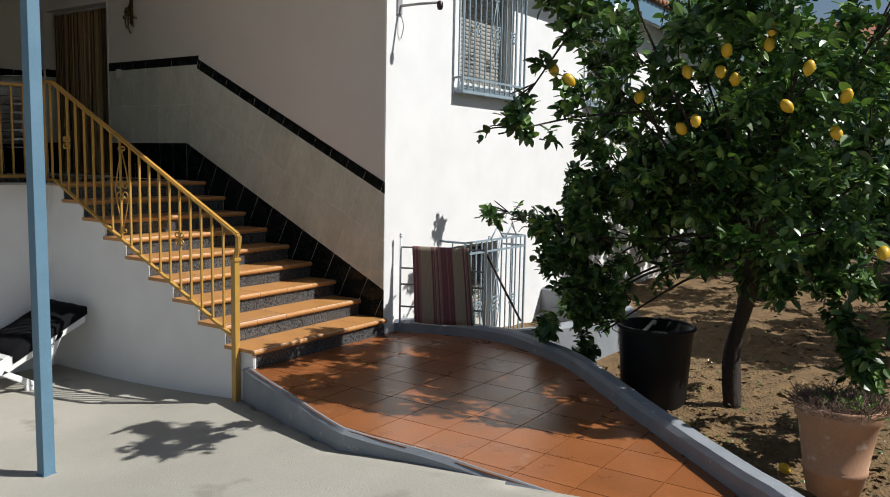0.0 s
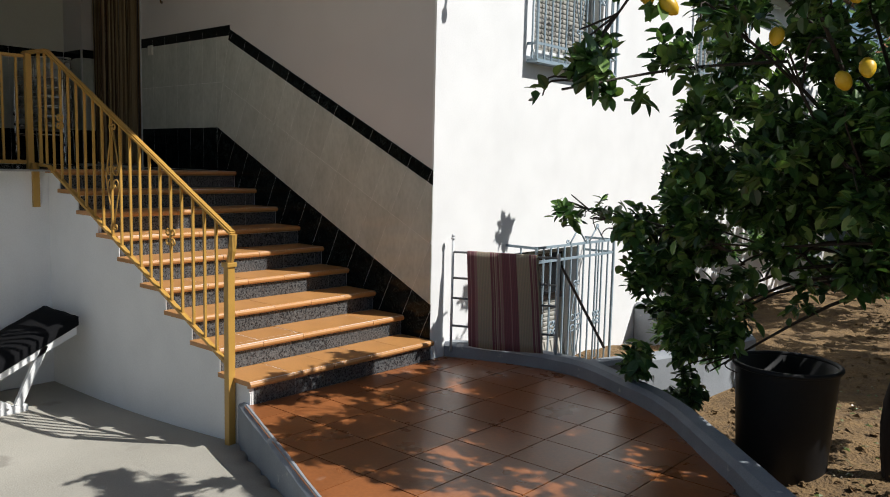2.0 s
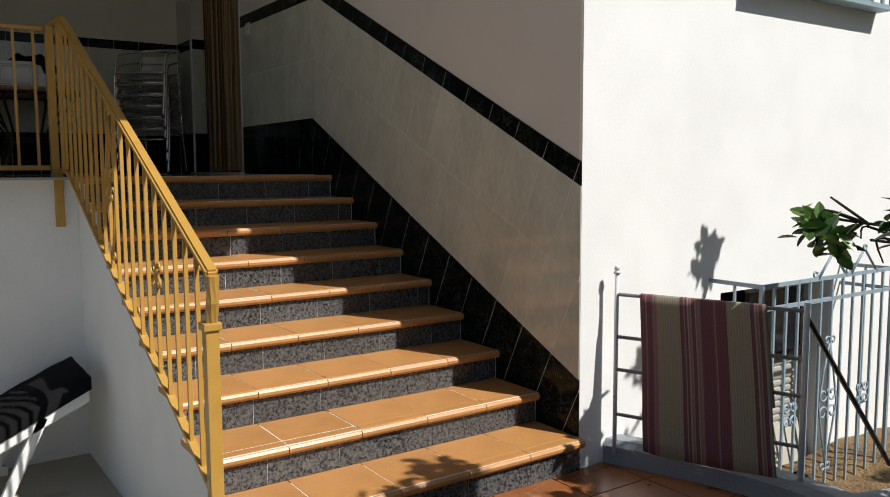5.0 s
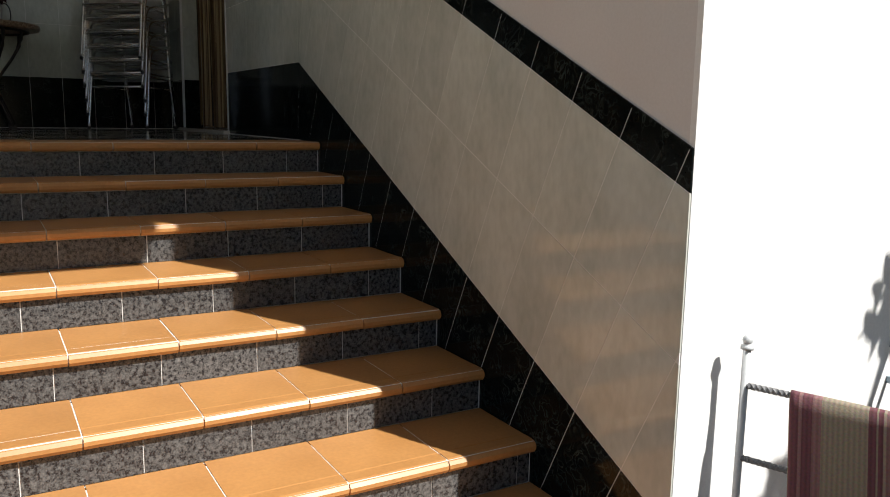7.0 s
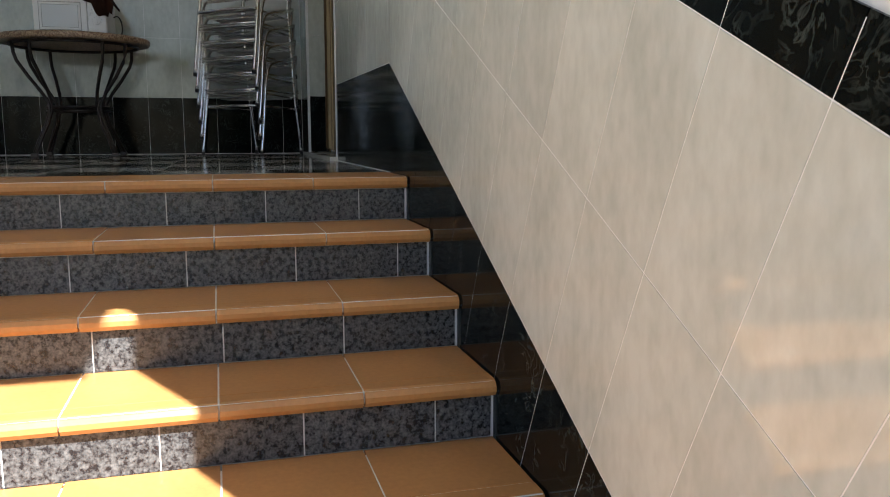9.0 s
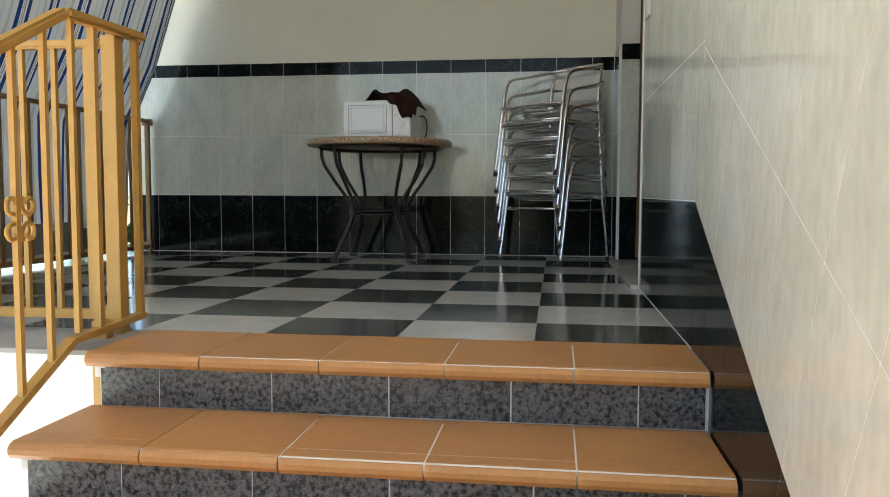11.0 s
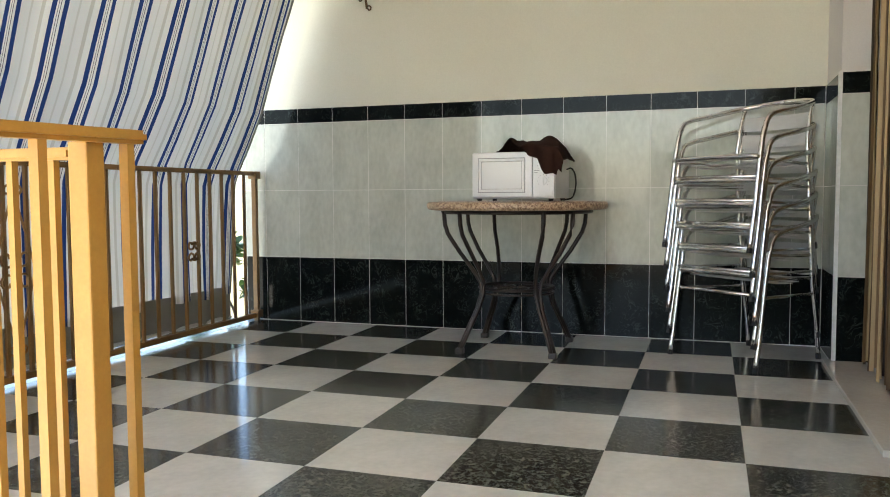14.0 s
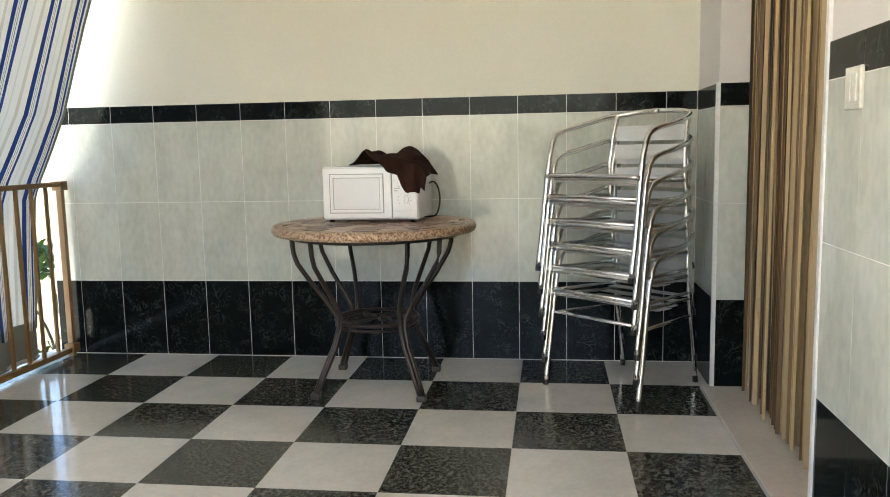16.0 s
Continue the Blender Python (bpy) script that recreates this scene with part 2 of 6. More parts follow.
M_SHUT = mat("beige_roller_shutter", (0.38, 0.365, 0.325), (0.31, 0.30, 0.265), 0.6, scale=4, fine=60, bump=0.1, dist=0.002)
M_DARKGLASS = mat("dark_window_glass", (0.012, 0.013, 0.015), (0.009, 0.01, 0.011), 0.08, bump=0.0, rough_var=0.02)
M_SWITCH = mat("ivory_switch", (0.72, 0.70, 0.62), None, 0.35, bump=0)
M_BRONZE = mat("aged_bronze", (0.16, 0.10, 0.04), (0.08, 0.05, 0.025), 0.4, metal=0.7, scale=20, bump=0.2, dist=0.003)
M_TABLE = mat("terrazzo_table_rim", (0.52, 0.38, 0.25), (0.20, 0.115, 0.065), 0.4, scale=70, fine=150, bump=0.1, dist=0.002, contrast=(0.44, 0.56))
M_MOSAIC_A = mat("pale_mosaic_stone", (0.48, 0.36, 0.26), (0.40, 0.29, 0.2), 0.3, random_value=0.15, bump=0.03)
M_MOSAIC_B = mat("brown_mosaic_stone", (0.22, 0.12, 0.075), (0.16, 0.085, 0.055), 0.3, random_value=0.15, bump=0.03)
M_ROOF = mat("clay_roof_tile", (0.38, 0.17, 0.09), (0.28, 0.12, 0.06), 0.8, scale=8, bump=0.4)
M_STRIPS = [mat("curtain_strip_beige", (0.42, 0.31, 0.165), (0.33, 0.24, 0.125), 0.6, fine=90, bump=0.05, random_value=0.2),
            mat("curtain_strip_brown", (0.20, 0.12, 0.055), (0.14, 0.085, 0.04), 0.6, fine=90, bump=0.05, random_value=0.25),
            mat("curtain_strip_dark", (0.045, 0.03, 0.02), (0.03, 0.02, 0.014), 0.6, fine=90, bump=0.05, random_value=0.25)]
# grey that holds the dimness of the room behind the doorway
M_DIM = mat("room_shade_grey", (0.35, 0.33, 0.3), None, 0.9, bump=0)


def leaf_mat(name, c1, c2, c3):
    m = bpy.data.materials.new(name)
    m.use_nodes = True
    n, l = m.node_tree.nodes, m.node_tree.links
    b = n["Principled BSDF"]
    g = n.new("ShaderNodeNewGeometry")
    r = n.new("ShaderNodeValToRGB")
    r.color_ramp.elements[0].color, r.color_ramp.elements[1].color = (*c1, 1), (*c3, 1)
    e = r.color_ramp.elements.new(0.6)
    e.color = (*c2, 1)
    l.new(g.outputs["Random Per Island"], r.inputs[0])
    l.new(r.outputs[0], b.inputs["Base Color"])
    b.inputs["Roughness"].default_value = 0.34
    b.inputs["Specular IOR Level"].default_value = 0.55
    tr = n.new("ShaderNodeBsdfTranslucent")
    hs = n.new("ShaderNodeHueSaturation")
    hs.inputs["Value"].default_value, hs.inputs["Saturation"].default_value = 1.5, 1.2
    l.new(r.outputs[0], hs.inputs["Color"])
    l.new(hs.outputs[0], tr.inputs[0])
    mx = n.new("ShaderNodeMixShader")
    mx.inputs[0].default_value = 0.13
    l.new(b.outputs[0], mx.inputs[1])
    l.new(tr.outputs[0], mx.inputs[2])
    l.new(mx.outputs[0], n["Material Output"].inputs[0])
    return m


M_LEAF = leaf_mat("citrus_leaf", (0.022, 0.055, 0.016), (0.062, 0.135, 0.035), (0.20, 0.32, 0.08))
M_LITTER = leaf_mat("fallen_leaf", (0.12, 0.075, 0.03), (0.16, 0.14, 0.05), (0.07, 0.16, 0.03))
M_LEAF_FAR = leaf_mat("garden_leaf", (0.03, 0.06, 0.018), (0.05, 0.10, 0.025), (0.10, 0.17, 0.045))


def stripes(name, base, bands, period, axis, rough=0.9, translucent=0.0, fine=400, pin=0, nap=0.25):
    """Woven cloth with parallel bands: bands are (start, end, colour) within one period along one axis."""
    m = bpy.data.materials.new(name)
    m.use_nodes = True
    n, l = m.node_tree.nodes, m.node_tree.links
    b = n["Principled BSDF"]
    uv = n.new("ShaderNodeUVMap")
    sp = n.new("ShaderNodeSeparateXYZ")
    l.new(uv.outputs[0], sp.inputs[0])
    md = n.new("ShaderNodeMath")
    md.operation = "MODULO"
    md.inputs[1].default_value = period
    l.new(sp.outputs[axis], md.inputs[0])
    dv = n.new("ShaderNodeMath")
    dv.operation = "DIVIDE"
    dv.inputs[1].default_value = period
    l.new(md.outputs[0], dv.inputs[0])
    r = n.new("ShaderNodeValToRGB")
    r.color_ramp.interpolation = "CONSTANT"
    els = r.color_ramp.elements
    els[0].position, els[0].color = 0.0, (*base, 1)
    els[1].position, els[1].color = 0.999, (*base, 1)
    for a, z, c in bands:
        e = els.new(a)
        e.color = (*c, 1)
        e = els.new(z)
        e.color = (*base, 1)
    l.new(dv.outputs[0], r.inputs[0])
    ns = n.new("ShaderNodeTexNoise")
    ns.inputs["Scale"].default_value = fine
    tc = n.new("ShaderNodeTexCoord")
    l.new(tc.outputs["Object"], ns.inputs["Vector"])
    mx = n.new("ShaderNodeMix")
    mx.data_type, mx.blend_type = "RGBA", "MULTIPLY"
    mx.inputs[0].default_value = nap
    cloth = r.outputs[0]
    if pin:  # fine woven lines across the bands
        fr = n.new("ShaderNodeMath")
        fr.operation = "MULTIPLY"
        fr.inputs[1].default_value = pin * 6.2832
        l.new(sp.outputs[axis], fr.inputs[0])
        si = n.new("ShaderNodeMath")
        si.operation = "SINE"
        l.new(fr.outputs[0], si.inputs[0])
        va = n.new("ShaderNodeMapRange")
        va.inputs[1].default_value, va.inputs[2].default_value, va.inputs[3].default_value, va.inputs[4].default_value = -1, 1, 0.88, 1.12
        l.new(si.outputs[0], va.inputs[0])
        hv = n.new("ShaderNodeHueSaturation")
        l.new(va.outputs[0], hv.inputs["Value"])
        l.new(cloth, hv.inputs["Color"])
        cloth = hv.outputs[0]
    l.new(cloth, mx.inputs[6])
    l.new(ns.outputs[1], mx.inputs[7])
    col = mx.outputs[2]
    l.new(col, b.inputs["Base Color"])
    b.inputs["Roughness"].default_value, b.inputs["Specular IOR Level"].default_value = rough, 0.15
    bp = n.new("ShaderNodeBump")
    bp.inputs["Strength"].default_value, bp.inputs["Distance"].default_value = 0.3, 0.002
    l.new(ns.outputs[0], bp.inputs["Height"])
    l.new(bp.outputs[0], b.inputs["Normal"])
    if translucent:
        tr = n.new("ShaderNodeBsdfTranslucent")
        l.new(col, tr.inputs[0])
        ms = n.new("ShaderNodeMixShader")
        ms.inputs[0].default_value = translucent
        l.new(b.outputs[0], ms.inputs[1])
        l.new(tr.outputs[0], ms.inputs[2])
        l.new(ms.outputs[0], n["Material Output"].inputs[0])
    return m


NAVY, THIN = (0.024, 0.055, 0.19), (0.09, 0.09, 0.11)
M_AWN = stripes("striped_awning_canvas", (0.80, 0.79, 0.75), [(0.09, 0.19, NAVY), (0.245, 0.258, THIN), (0.295, 0.308, THIN), (0.345, 0.46, NAVY), (0.60, 0.68, (0.62, 0.60, 0.53)), (0.86, 0.90, (0.68, 0.66, 0.60))], 0.285, 0, translucent=0.22)
M_VAL = mat("grey_awning_hem", (0.27, 0.28, 0.26), None, 0.9, fine=200, bump=0.2, dist=0.002)
PLUM, SAND, ROSE = (0.235, 0.105, 0.12), (0.42, 0.36, 0.27), (0.36, 0.21, 0.205)
M_RUG = stripes("striped_woven_rug", SAND, [(0.0, 0.04, PLUM), (0.04, 0.055, ROSE), (0.055, 0.10, PLUM), (0.10, 0.14, ROSE), (0.33, 0.36, PLUM), (0.37, 0.39, PLUM), (0.40, 0.42, ROSE), (0.425, 0.45, PLUM), (0.46, 0.49, ROSE), (0.495, 0.60, PLUM), (0.60, 0.615, ROSE), (0.615, 0.70, PLUM), (0.88, 0.91, PLUM), (0.92, 0.94, ROSE), (0.945, 0.97, PLUM)], 1.0, 0, fine=180, pin=46, nap=0.5)


# ---- mesh helpers ----
def mesh_of(bm, name, material, smooth=False):
    me = bpy.data.meshes.new(name)
    bmesh.ops.recalc_face_normals(bm, faces=bm.faces)
    bm.to_mesh(me)
    bm.free()
    if smooth:
        for p in me.polygons:
            p.use_smooth = True
    me.materials.append(material)
    return me


def part(name, bm, material, parent, label="", smooth=False):
    ob = new(name, mesh_of(bm, name, material, smooth))
    ob.parent = parent
    if label:
        ob["label"] = label
    return ob


def piece(name, me, parent, m=None):
    ob = new(name, me)
    ob.parent = parent
    if m is not None:
        ob.matrix_basis = m
    return ob


def thing(name, label, category, group="", kind="", at=(0, 0, 0), rz=0):
    ob = new(name)
    ob.empty_display_size = 0.1
    ob.matrix_basis = pose(*at, 0, 0, rz)
    return tagged(ob, label, category, group, kind)


def solid(name, bm, material, label, category, kind="", smooth=False, group=""):
    return tagged(new(name, mesh_of(bm, name, material, smooth)), label, category, group, kind)


def box(bm, x0, x1, y0, y1, z0, z1, bev=0.0):
    vs = [bm.verts.new((x, y, z)) for x in (x0, x1) for y in (y0, y1) for z in (z0, z1)]
    fs = [bm.faces.new([vs[i] for i in f]) for f in ((0, 1, 3, 2), (4, 6, 7, 5), (0, 4, 5, 1), (2, 3, 7, 6), (0, 2, 6, 4), (1, 5, 7, 3))]
    if bev:
        bmesh.ops.bevel(bm, geom=list({e for f in fs for e in f.edges}), offset=bev, segments=2, affect="EDGES", profile=0.6)
    return bm


def B(*a, bev=0.0):
    return box(bmesh.new(), *a, bev=bev)


def prism(bm, pts, axis, a, b, bev=0.0):
    """A polygon swept along an axis from a to b. pts are the two other coordinates, in x, y, z order."""
    def at(p, v):
        q = list(p)
        q.insert(axis, v)
        return q
    lo, hi = [bm.verts.new(at(p, a)) for p in pts], [bm.verts.new(at(p, b)) for p in pts]
    n = len(pts)
    fs = [bm.faces.new(lo), bm.faces.new(hi[::-1])]
    fs += [bm.faces.new((lo[i], hi[i], hi[(i + 1) % n], lo[(i + 1) % n])) for i in range(n)]
    if bev:
        bmesh.ops.bevel(bm, geom=list({e for f in fs[:2] for e in f.edges}), offset=bev, segments=1, affect="EDGES")
    return bm


def tube(bm, pts, r, n=8, closed=False, flat=1.0):
    """A round bar along pts."""
    pts = [Vector(p) for p in pts]
    rings = []
    up = Vector((0.13, 0.27, 0.95))
    for i, p in enumerate(pts):
        a = pts[i - 1] if i or closed else p
        b = pts[(i + 1) % len(pts)] if i < len(pts) - 1 or closed else p
        d = (b - a).normalized()
        s = d.cross(up)
        if s.length < 0.15:
            s = d.cross(Vector((1, 0.1, 0)))
        s.normalize()
        t = s.cross(d)
        rings.append([bm.verts.new(p + r * (math.cos(6.28319 * k / n) * s + flat * math.sin(6.28319 * k / n) * t)) for k in range(n)])
    m = len(rings)
    for i in range(m if closed else m - 1):
        A, C = rings[i], rings[(i + 1) % m]
        for k in range(n):
            bm.faces.new((A[k], A[(k + 1) % n], C[(k + 1) % n], C[k]))
    if not closed:
        bm.faces.new(rings[0][::-1])
        bm.faces.new(rings[-1])
    return bm


def bar(bm, p, q, w, d, side=(0, 1, 0), bev=0.0):
    """A rectangular bar from p to q, w wide along side and d deep across it."""
    p, q, s = Vector(p), Vector(q), Vector(side).normalized()
    u = (q - p).normalized().cross(s).normalized()
    A = [bm.verts.new(p + a * s * w / 2 + b * u * d / 2) for a, b in ((-1, -1), (1, -1), (1, 1), (-1, 1))]
    C = [bm.verts.new(q + a * s * w / 2 + b * u * d / 2) for a, b in ((-1, -1), (1, -1), (1, 1), (-1, 1))]
    fs = [bm.faces.new(A[::-1]), bm.faces.new(C)] + [bm.faces.new((A[i], A[(i + 1) % 4], C[(i + 1) % 4], C[i])) for i in range(4)]
    if bev:
        bmesh.ops.bevel(bm, geom=list({e for f in fs for e in f.edges}), offset=bev, segments=2, affect="EDGES")
    return bm


def lathe(bm, prof, n=24, cx=0, cy=0):
    rings = [[bm.verts.new((cx + r * math.cos(6.28319 * k / n), cy + r * math.sin(6.28319 * k / n), z)) for k in range(n)] for r, z in prof]
    for A, C in zip(rings, rings[1:]):
        for k in range(n):
            bm.faces.new((A[k], A[(k + 1) % n], C[(k + 1) % n], C[k]))
    bm.faces.new(rings[0][::-1])
    bm.faces.new(rings[-1])
    return bm


def arc(c, r, a0, a1, n, u=(1, 0, 0), v=(0, 0, 1)):
    c, u, v = Vector(c), Vector(u), Vector(v)
    return [c + r * (math.cos(radians(a0 + (a1 - a0) * i / n)) * u + math.sin(radians(a0 + (a1 - a0) * i / n)) * v) for i in range(n + 1)]


def spiral(c, r, a0, a1, n, u, v, tight=0.35):
    c, u, v = Vector(c), Vector(u), Vector(v)
    out = []
    for i in range(n + 1):
        f = i / n
        a = radians(a0 + (a1 - a0) * f)
        k = r * (tight + (1 - tight) * f)
        out.append(c + k * (math.cos(a) * u + math.sin(a) * v))
    return out


def clip(poly, a, b, c):
    """Keeps the part of a convex polygon where a * x + b * y <= c."""
    out = []
    for p, q in zip(poly, poly[1:] + poly[:1]):
        dp, dq = a * p[0] + b * p[1] - c, a * q[0] + b * q[1] - c
        if dp <= 0:
            out.append(p)
        if dp * dq < 0:
            t = dp / (dp - dq)
            out.append((p[0] + t * (q[0] - p[0]), p[1] + t * (q[1] - p[1])))
    return out


def area(p):
    return abs(sum(a[0] * b[1] - a[1] * b[0] for a, b in zip(p, p[1:] + p[:1]))) / 2


# ---- ground ----
RAMP_OUT = [(-5.30, 4.37), (-4.41, 4.00), (-3.76, 3.73), (-3.60, 3.70), (-3.31, 3.69), (-2.98, 3.68), (-2.4, 3.62), (-1.5, 3.50), (-0.9, 3.45)]


def edge_y(x):
    """The outer edge of ramp and kerb, in plan."""
    pts = RAMP_OUT + [(-0.8, 3.6), (4.0, -1.1)]
    for a, b in zip(pts, pts[1:]):
        if a[0] <= x <= b[0]:
            return a[1] + (b[1] - a[1]) * (x - a[0]) / (b[0] - a[0])
    return pts[0][1] if x < pts[0][0] else pts[-1][1]


def ground_sheet():
    bm = bmesh.new()
    xs = [-400, -120, -40, -20] + [-14 + 0.4 * i for i in range(21)] + [-5.65 + 0.1 * i for i in range(52)] + [-0.4 + 0.4 * i for i in range(13)] + [8, 20, 60, 150, 400]
    ys = [-400, -120, -40, -16] + [-8 + 0.5 * i for i in range(22)] + [3.0 + 0.1 * i for i in range(25)] + [5.6 + 0.5 * i for i in range(30)] + [22, 40, 100, 400]
    rows = []
    for x in xs:
        row = []
        for y in ys:
            z = ground_z(max(min(x, 3), -9), max(min(y, 8), -4))
            if x > -5.3 and y > 5.0:  # the garden lies lower than the drive
                z = -0.55
            elif -5.25 < x < 4 and y > edge_y(x) + 0.075:  # the ramp stands on this strip
                z = -0.5
            row.append(bm.verts.new((x, y, z)))
        rows.append(row)
    for A, C in zip(rows, rows[1:]):
        for j in range(len(ys) - 1):
            bm.faces.new((A[j], C[j], C[j + 1], A[j + 1]))
    ob = solid("ground", bm, M_CONC, "pale sunlit concrete driveway, cracked and dusty", "driveway", "structure", smooth=True)
    ob.data.materials.append(M_LAND)
    for f in ob.data.polygons:  # unseen land beyond the drive, made dark to cut bounced light
        if f.center.x > 5.5 or f.center.x < -15 or f.center.y < -8.2 or f.center.y > 9:
            f.material_index = 1
    return ob


ground_sheet()
GARDEN = -0.2


def soil_z(x, y):
    v = Vector((x, y, 0))
    return GARDEN + 0.05 * noise.noise(v * 1.3) + 0.045 * noise.noise(v * 4.5) + 0.03 * noise.noise(v * 11.0) + 0.012 * max(0, y - 9) - 0.10 * math.exp(-((x + 2.75) ** 2 + (y - 6.7) ** 2) / 0.4)


# kerb line of the ramp, garden side
KERB = [(-5.19, 6.22), (-4.75, 6.38), (-4.36, 6.46), (-4.02, 6.42), (-3.60, 6.22), (-3.20, 5.97), (-2.75, 5.53), (-2.33, 5.10), (-1.85, 4.63), (-1.38, 4.17), (-0.70, 3.50), (0.2, 2.62), (1.2, 1.65), (2.4, 0.45), (4.0, -1.1)]


def smooth_line(pts, n=4):
    out = []
    P = [Vector((*p, 0)) for p in pts]
    for i in range(len(P) - 1):
        a, b, c, d = P[max(i - 1, 0)], P[i], P[i + 1], P[min(i + 2, len(P) - 1)]
        for k in range(n):
            t = k / n
            out.append(0.5 * ((2 * b) + (c - a) * t + (2 * a - 5 * b + 4 * c - d) * t * t + (3 * b - a - 3 * c + d) * t ** 3))
    out.append(P[-1])
    return out


def soil():
    bm = bmesh.new()
    line = smooth_line(KERB, 4)
    nx, ny = 150, 120
    grid = []
    for i in range(nx):
        x = -5.19 + (i / (nx - 1)) ** 1.3 * 15
        row = []
        for j in range(ny):
            y = -1.0 + (j / (ny - 1)) ** 1.4 * 27
            row.append((x, y))
        grid.append(row)

    def inside(x, y):
        return x + y > 2.5 and (x > -3.4 or y > 6.75)
    vs = {}
    for i in range(nx - 1):
        for j in range(ny - 1):
            quad = [(i, j), (i + 1, j), (i + 1, j + 1), (i, j + 1)]
            if all(inside(*grid[a][b]) for a, b in quad):
                f = []
                for k in quad:
                    if k not in vs:
                        x, y = grid[k[0]][k[1]]
                        vs[k] = bm.verts.new((x, y, soil_z(x, y)))
                    f.append(vs[k])
                bm.faces.new(f)
    ob = solid("garden_soil", bm, M_SOIL, "dry brown tilled garden soil with clods", "soil", "structure", smooth=True)
    rng = random.Random(4)
    bm = bmesh.new()
    for _ in range(5000):
        x, y = rng.uniform(-3.6, 3), 5.0 + rng.random() ** 1.5 * 8
        if x + y < 3.35 or not inside(x - 0.15, y - 0.15):
            continue
        s = 0.010 + 0.045 * rng.random() ** 2.2
        z = soil_z(x, y)
        q = [Vector((rng.uniform(-1, 1), rng.uniform(-1, 1), rng.uniform(-0.4, 1))).normalized() * s * rng.uniform(0.7, 1.2) for _ in range(6)]
        v = [bm.verts.new((x + p.x, y + p.y, z + p.z * 0.7)) for p in q]
        for f in ((0, 1, 2), (0, 2, 3), (0, 3, 4), (0, 4, 1), (5, 2, 1), (5, 3, 2), (5, 4, 3), (5, 1, 4)):
            bm.faces.new([v[k] for k in f])
    tagged(new("soil_clods", mesh_of(bm, "soil_clods", M_SOIL)), "loose dry clods of brown earth on the garden soil", "clods", "", "stuff")


soil()


def ribbon_wall(name, line, inner, outer, z0, top, label, round_top=True):
    """A low wall that follows a line in plan."""
    bm = bmesh.new()
    rings = []
    n = len(line)
    for i, p in enumerate(line):
        d = (line[min(i + 1, n - 1)] - line[max(i - 1, 0)]).normalized()
        s = Vector((-d.y, d.x, 0))
        wob = 0.006 * noise.noise(p * 5)
        t = top(p) + 0.008 * noise.noise(p * 3.1)
        sec = [(inner, z0), (inner + wob, t - 0.03), (inner + 0.03, t), (outer - 0.03, t), (outer, t - 0.03), (outer, z0)]
        rings.append([bm.verts.new((p.x + s.x * o, p.y + s.y * o, z)) for o, z in sec])
    for A, C in zip(rings, rings[1:]):
        for k in range(6):
            bm.faces.new((A[k], A[(k + 1) % 6], C[(k + 1) % 6], C[k]))
    bm.faces.new(rings[0])
    bm.faces.new(rings[-1][::-1])
    return solid(name, bm, M_KERB, label, "kerb", "structure")


kline = smooth_line(KERB, 4)


def kerb_top(p):
    return RAMP + 0.115 + 0.05 * max(0.0, min(1.0, (p.x + 1.6)))


ribbon_wall("kerb", kline, 0.0, 0.15, -0.6, kerb_top, "low grey painted concrete kerb between ramp and garden")
# low concrete wall that closes the light well behind the fence
lw = [Vector((-4.28, 6.58, 0)), Vector((-4.05, 7.2, 0)), Vector((-3.85, 7.8, 0)), Vector((-3.75, 8.6, 0)), Vector((-4.1, 9.2, 0)), Vector((-5.19, 9.4, 0))]
ribbon_wall("well_wall", [lw[0].lerp(lw[1], t) for t in (0, 0.5)] + lw[1:], -0.16, 0.0, -0.6, lambda p: RAMP + 0.06, "grey concrete wall round the basement light well")

# ramp slab with its edging


def ramp_poly(grow=0.0):
    inner = [(p.x, p.y + 0.02) for p in kline if p.x < -0.85]
    return [(x, y - grow) for x, y in RAMP_OUT] + inner[::-1]


def ramp():
    bm = bmesh.new()
    prism(bm, [(-5.20, 6.45)] + [(-5.20, 4.42)] + ramp_poly(-0.05)[1:], 2, -0.5, RAMP - 0.012)
    ob = solid("ramp", bm, M_GROUT_D, "raised entrance ramp of brown clay tiles at the foot of the stairs", "ramp", "structure")
    return ob


ramp_slab = ramp()
edge = smooth_line([(-5.30, 4.37)] + RAMP_OUT[1:], 4)
ribbon_wall("ramp_edge", edge, 0.0, 0.07, -0.6, lambda p: RAMP + 0.006, "chipped grey concrete edge of the tiled ramp")


# ---- house walls ----
def boxes(*bs):
    bm = bmesh.new()
    for b in bs:
        box(bm, *b)
    return bm


DX0, DX1 = -11.0, -9.57   # doorway in the stair wall
DOOR_TOP = F + 2.15
CEIL = 4.10
solid("wall_north", boxes((BX, DX0, WY + 0.006, WY + 0.30, -0.6, CEIL), (DX1, CX - 0.02, WY + 0.006, WY + 0.30, -0.6, CEIL), (DX0, DX1, WY + 0.006, WY + 0.30, DOOR_TOP, CEIL), (DX0, DX1, WY + 0.006, WY + 0.30, -0.6, F - 0.02)), M_LILAC, "plastered stair wall above a sloping tile dado", "wall", "structure")
solid("wall_west", B(BX - 0.3, BX - 0.006, 2.49, WY + 0.30, -0.6, CEIL), M_CREAM, "cream plastered porch wall above a tiled dado", "wall", "structure")
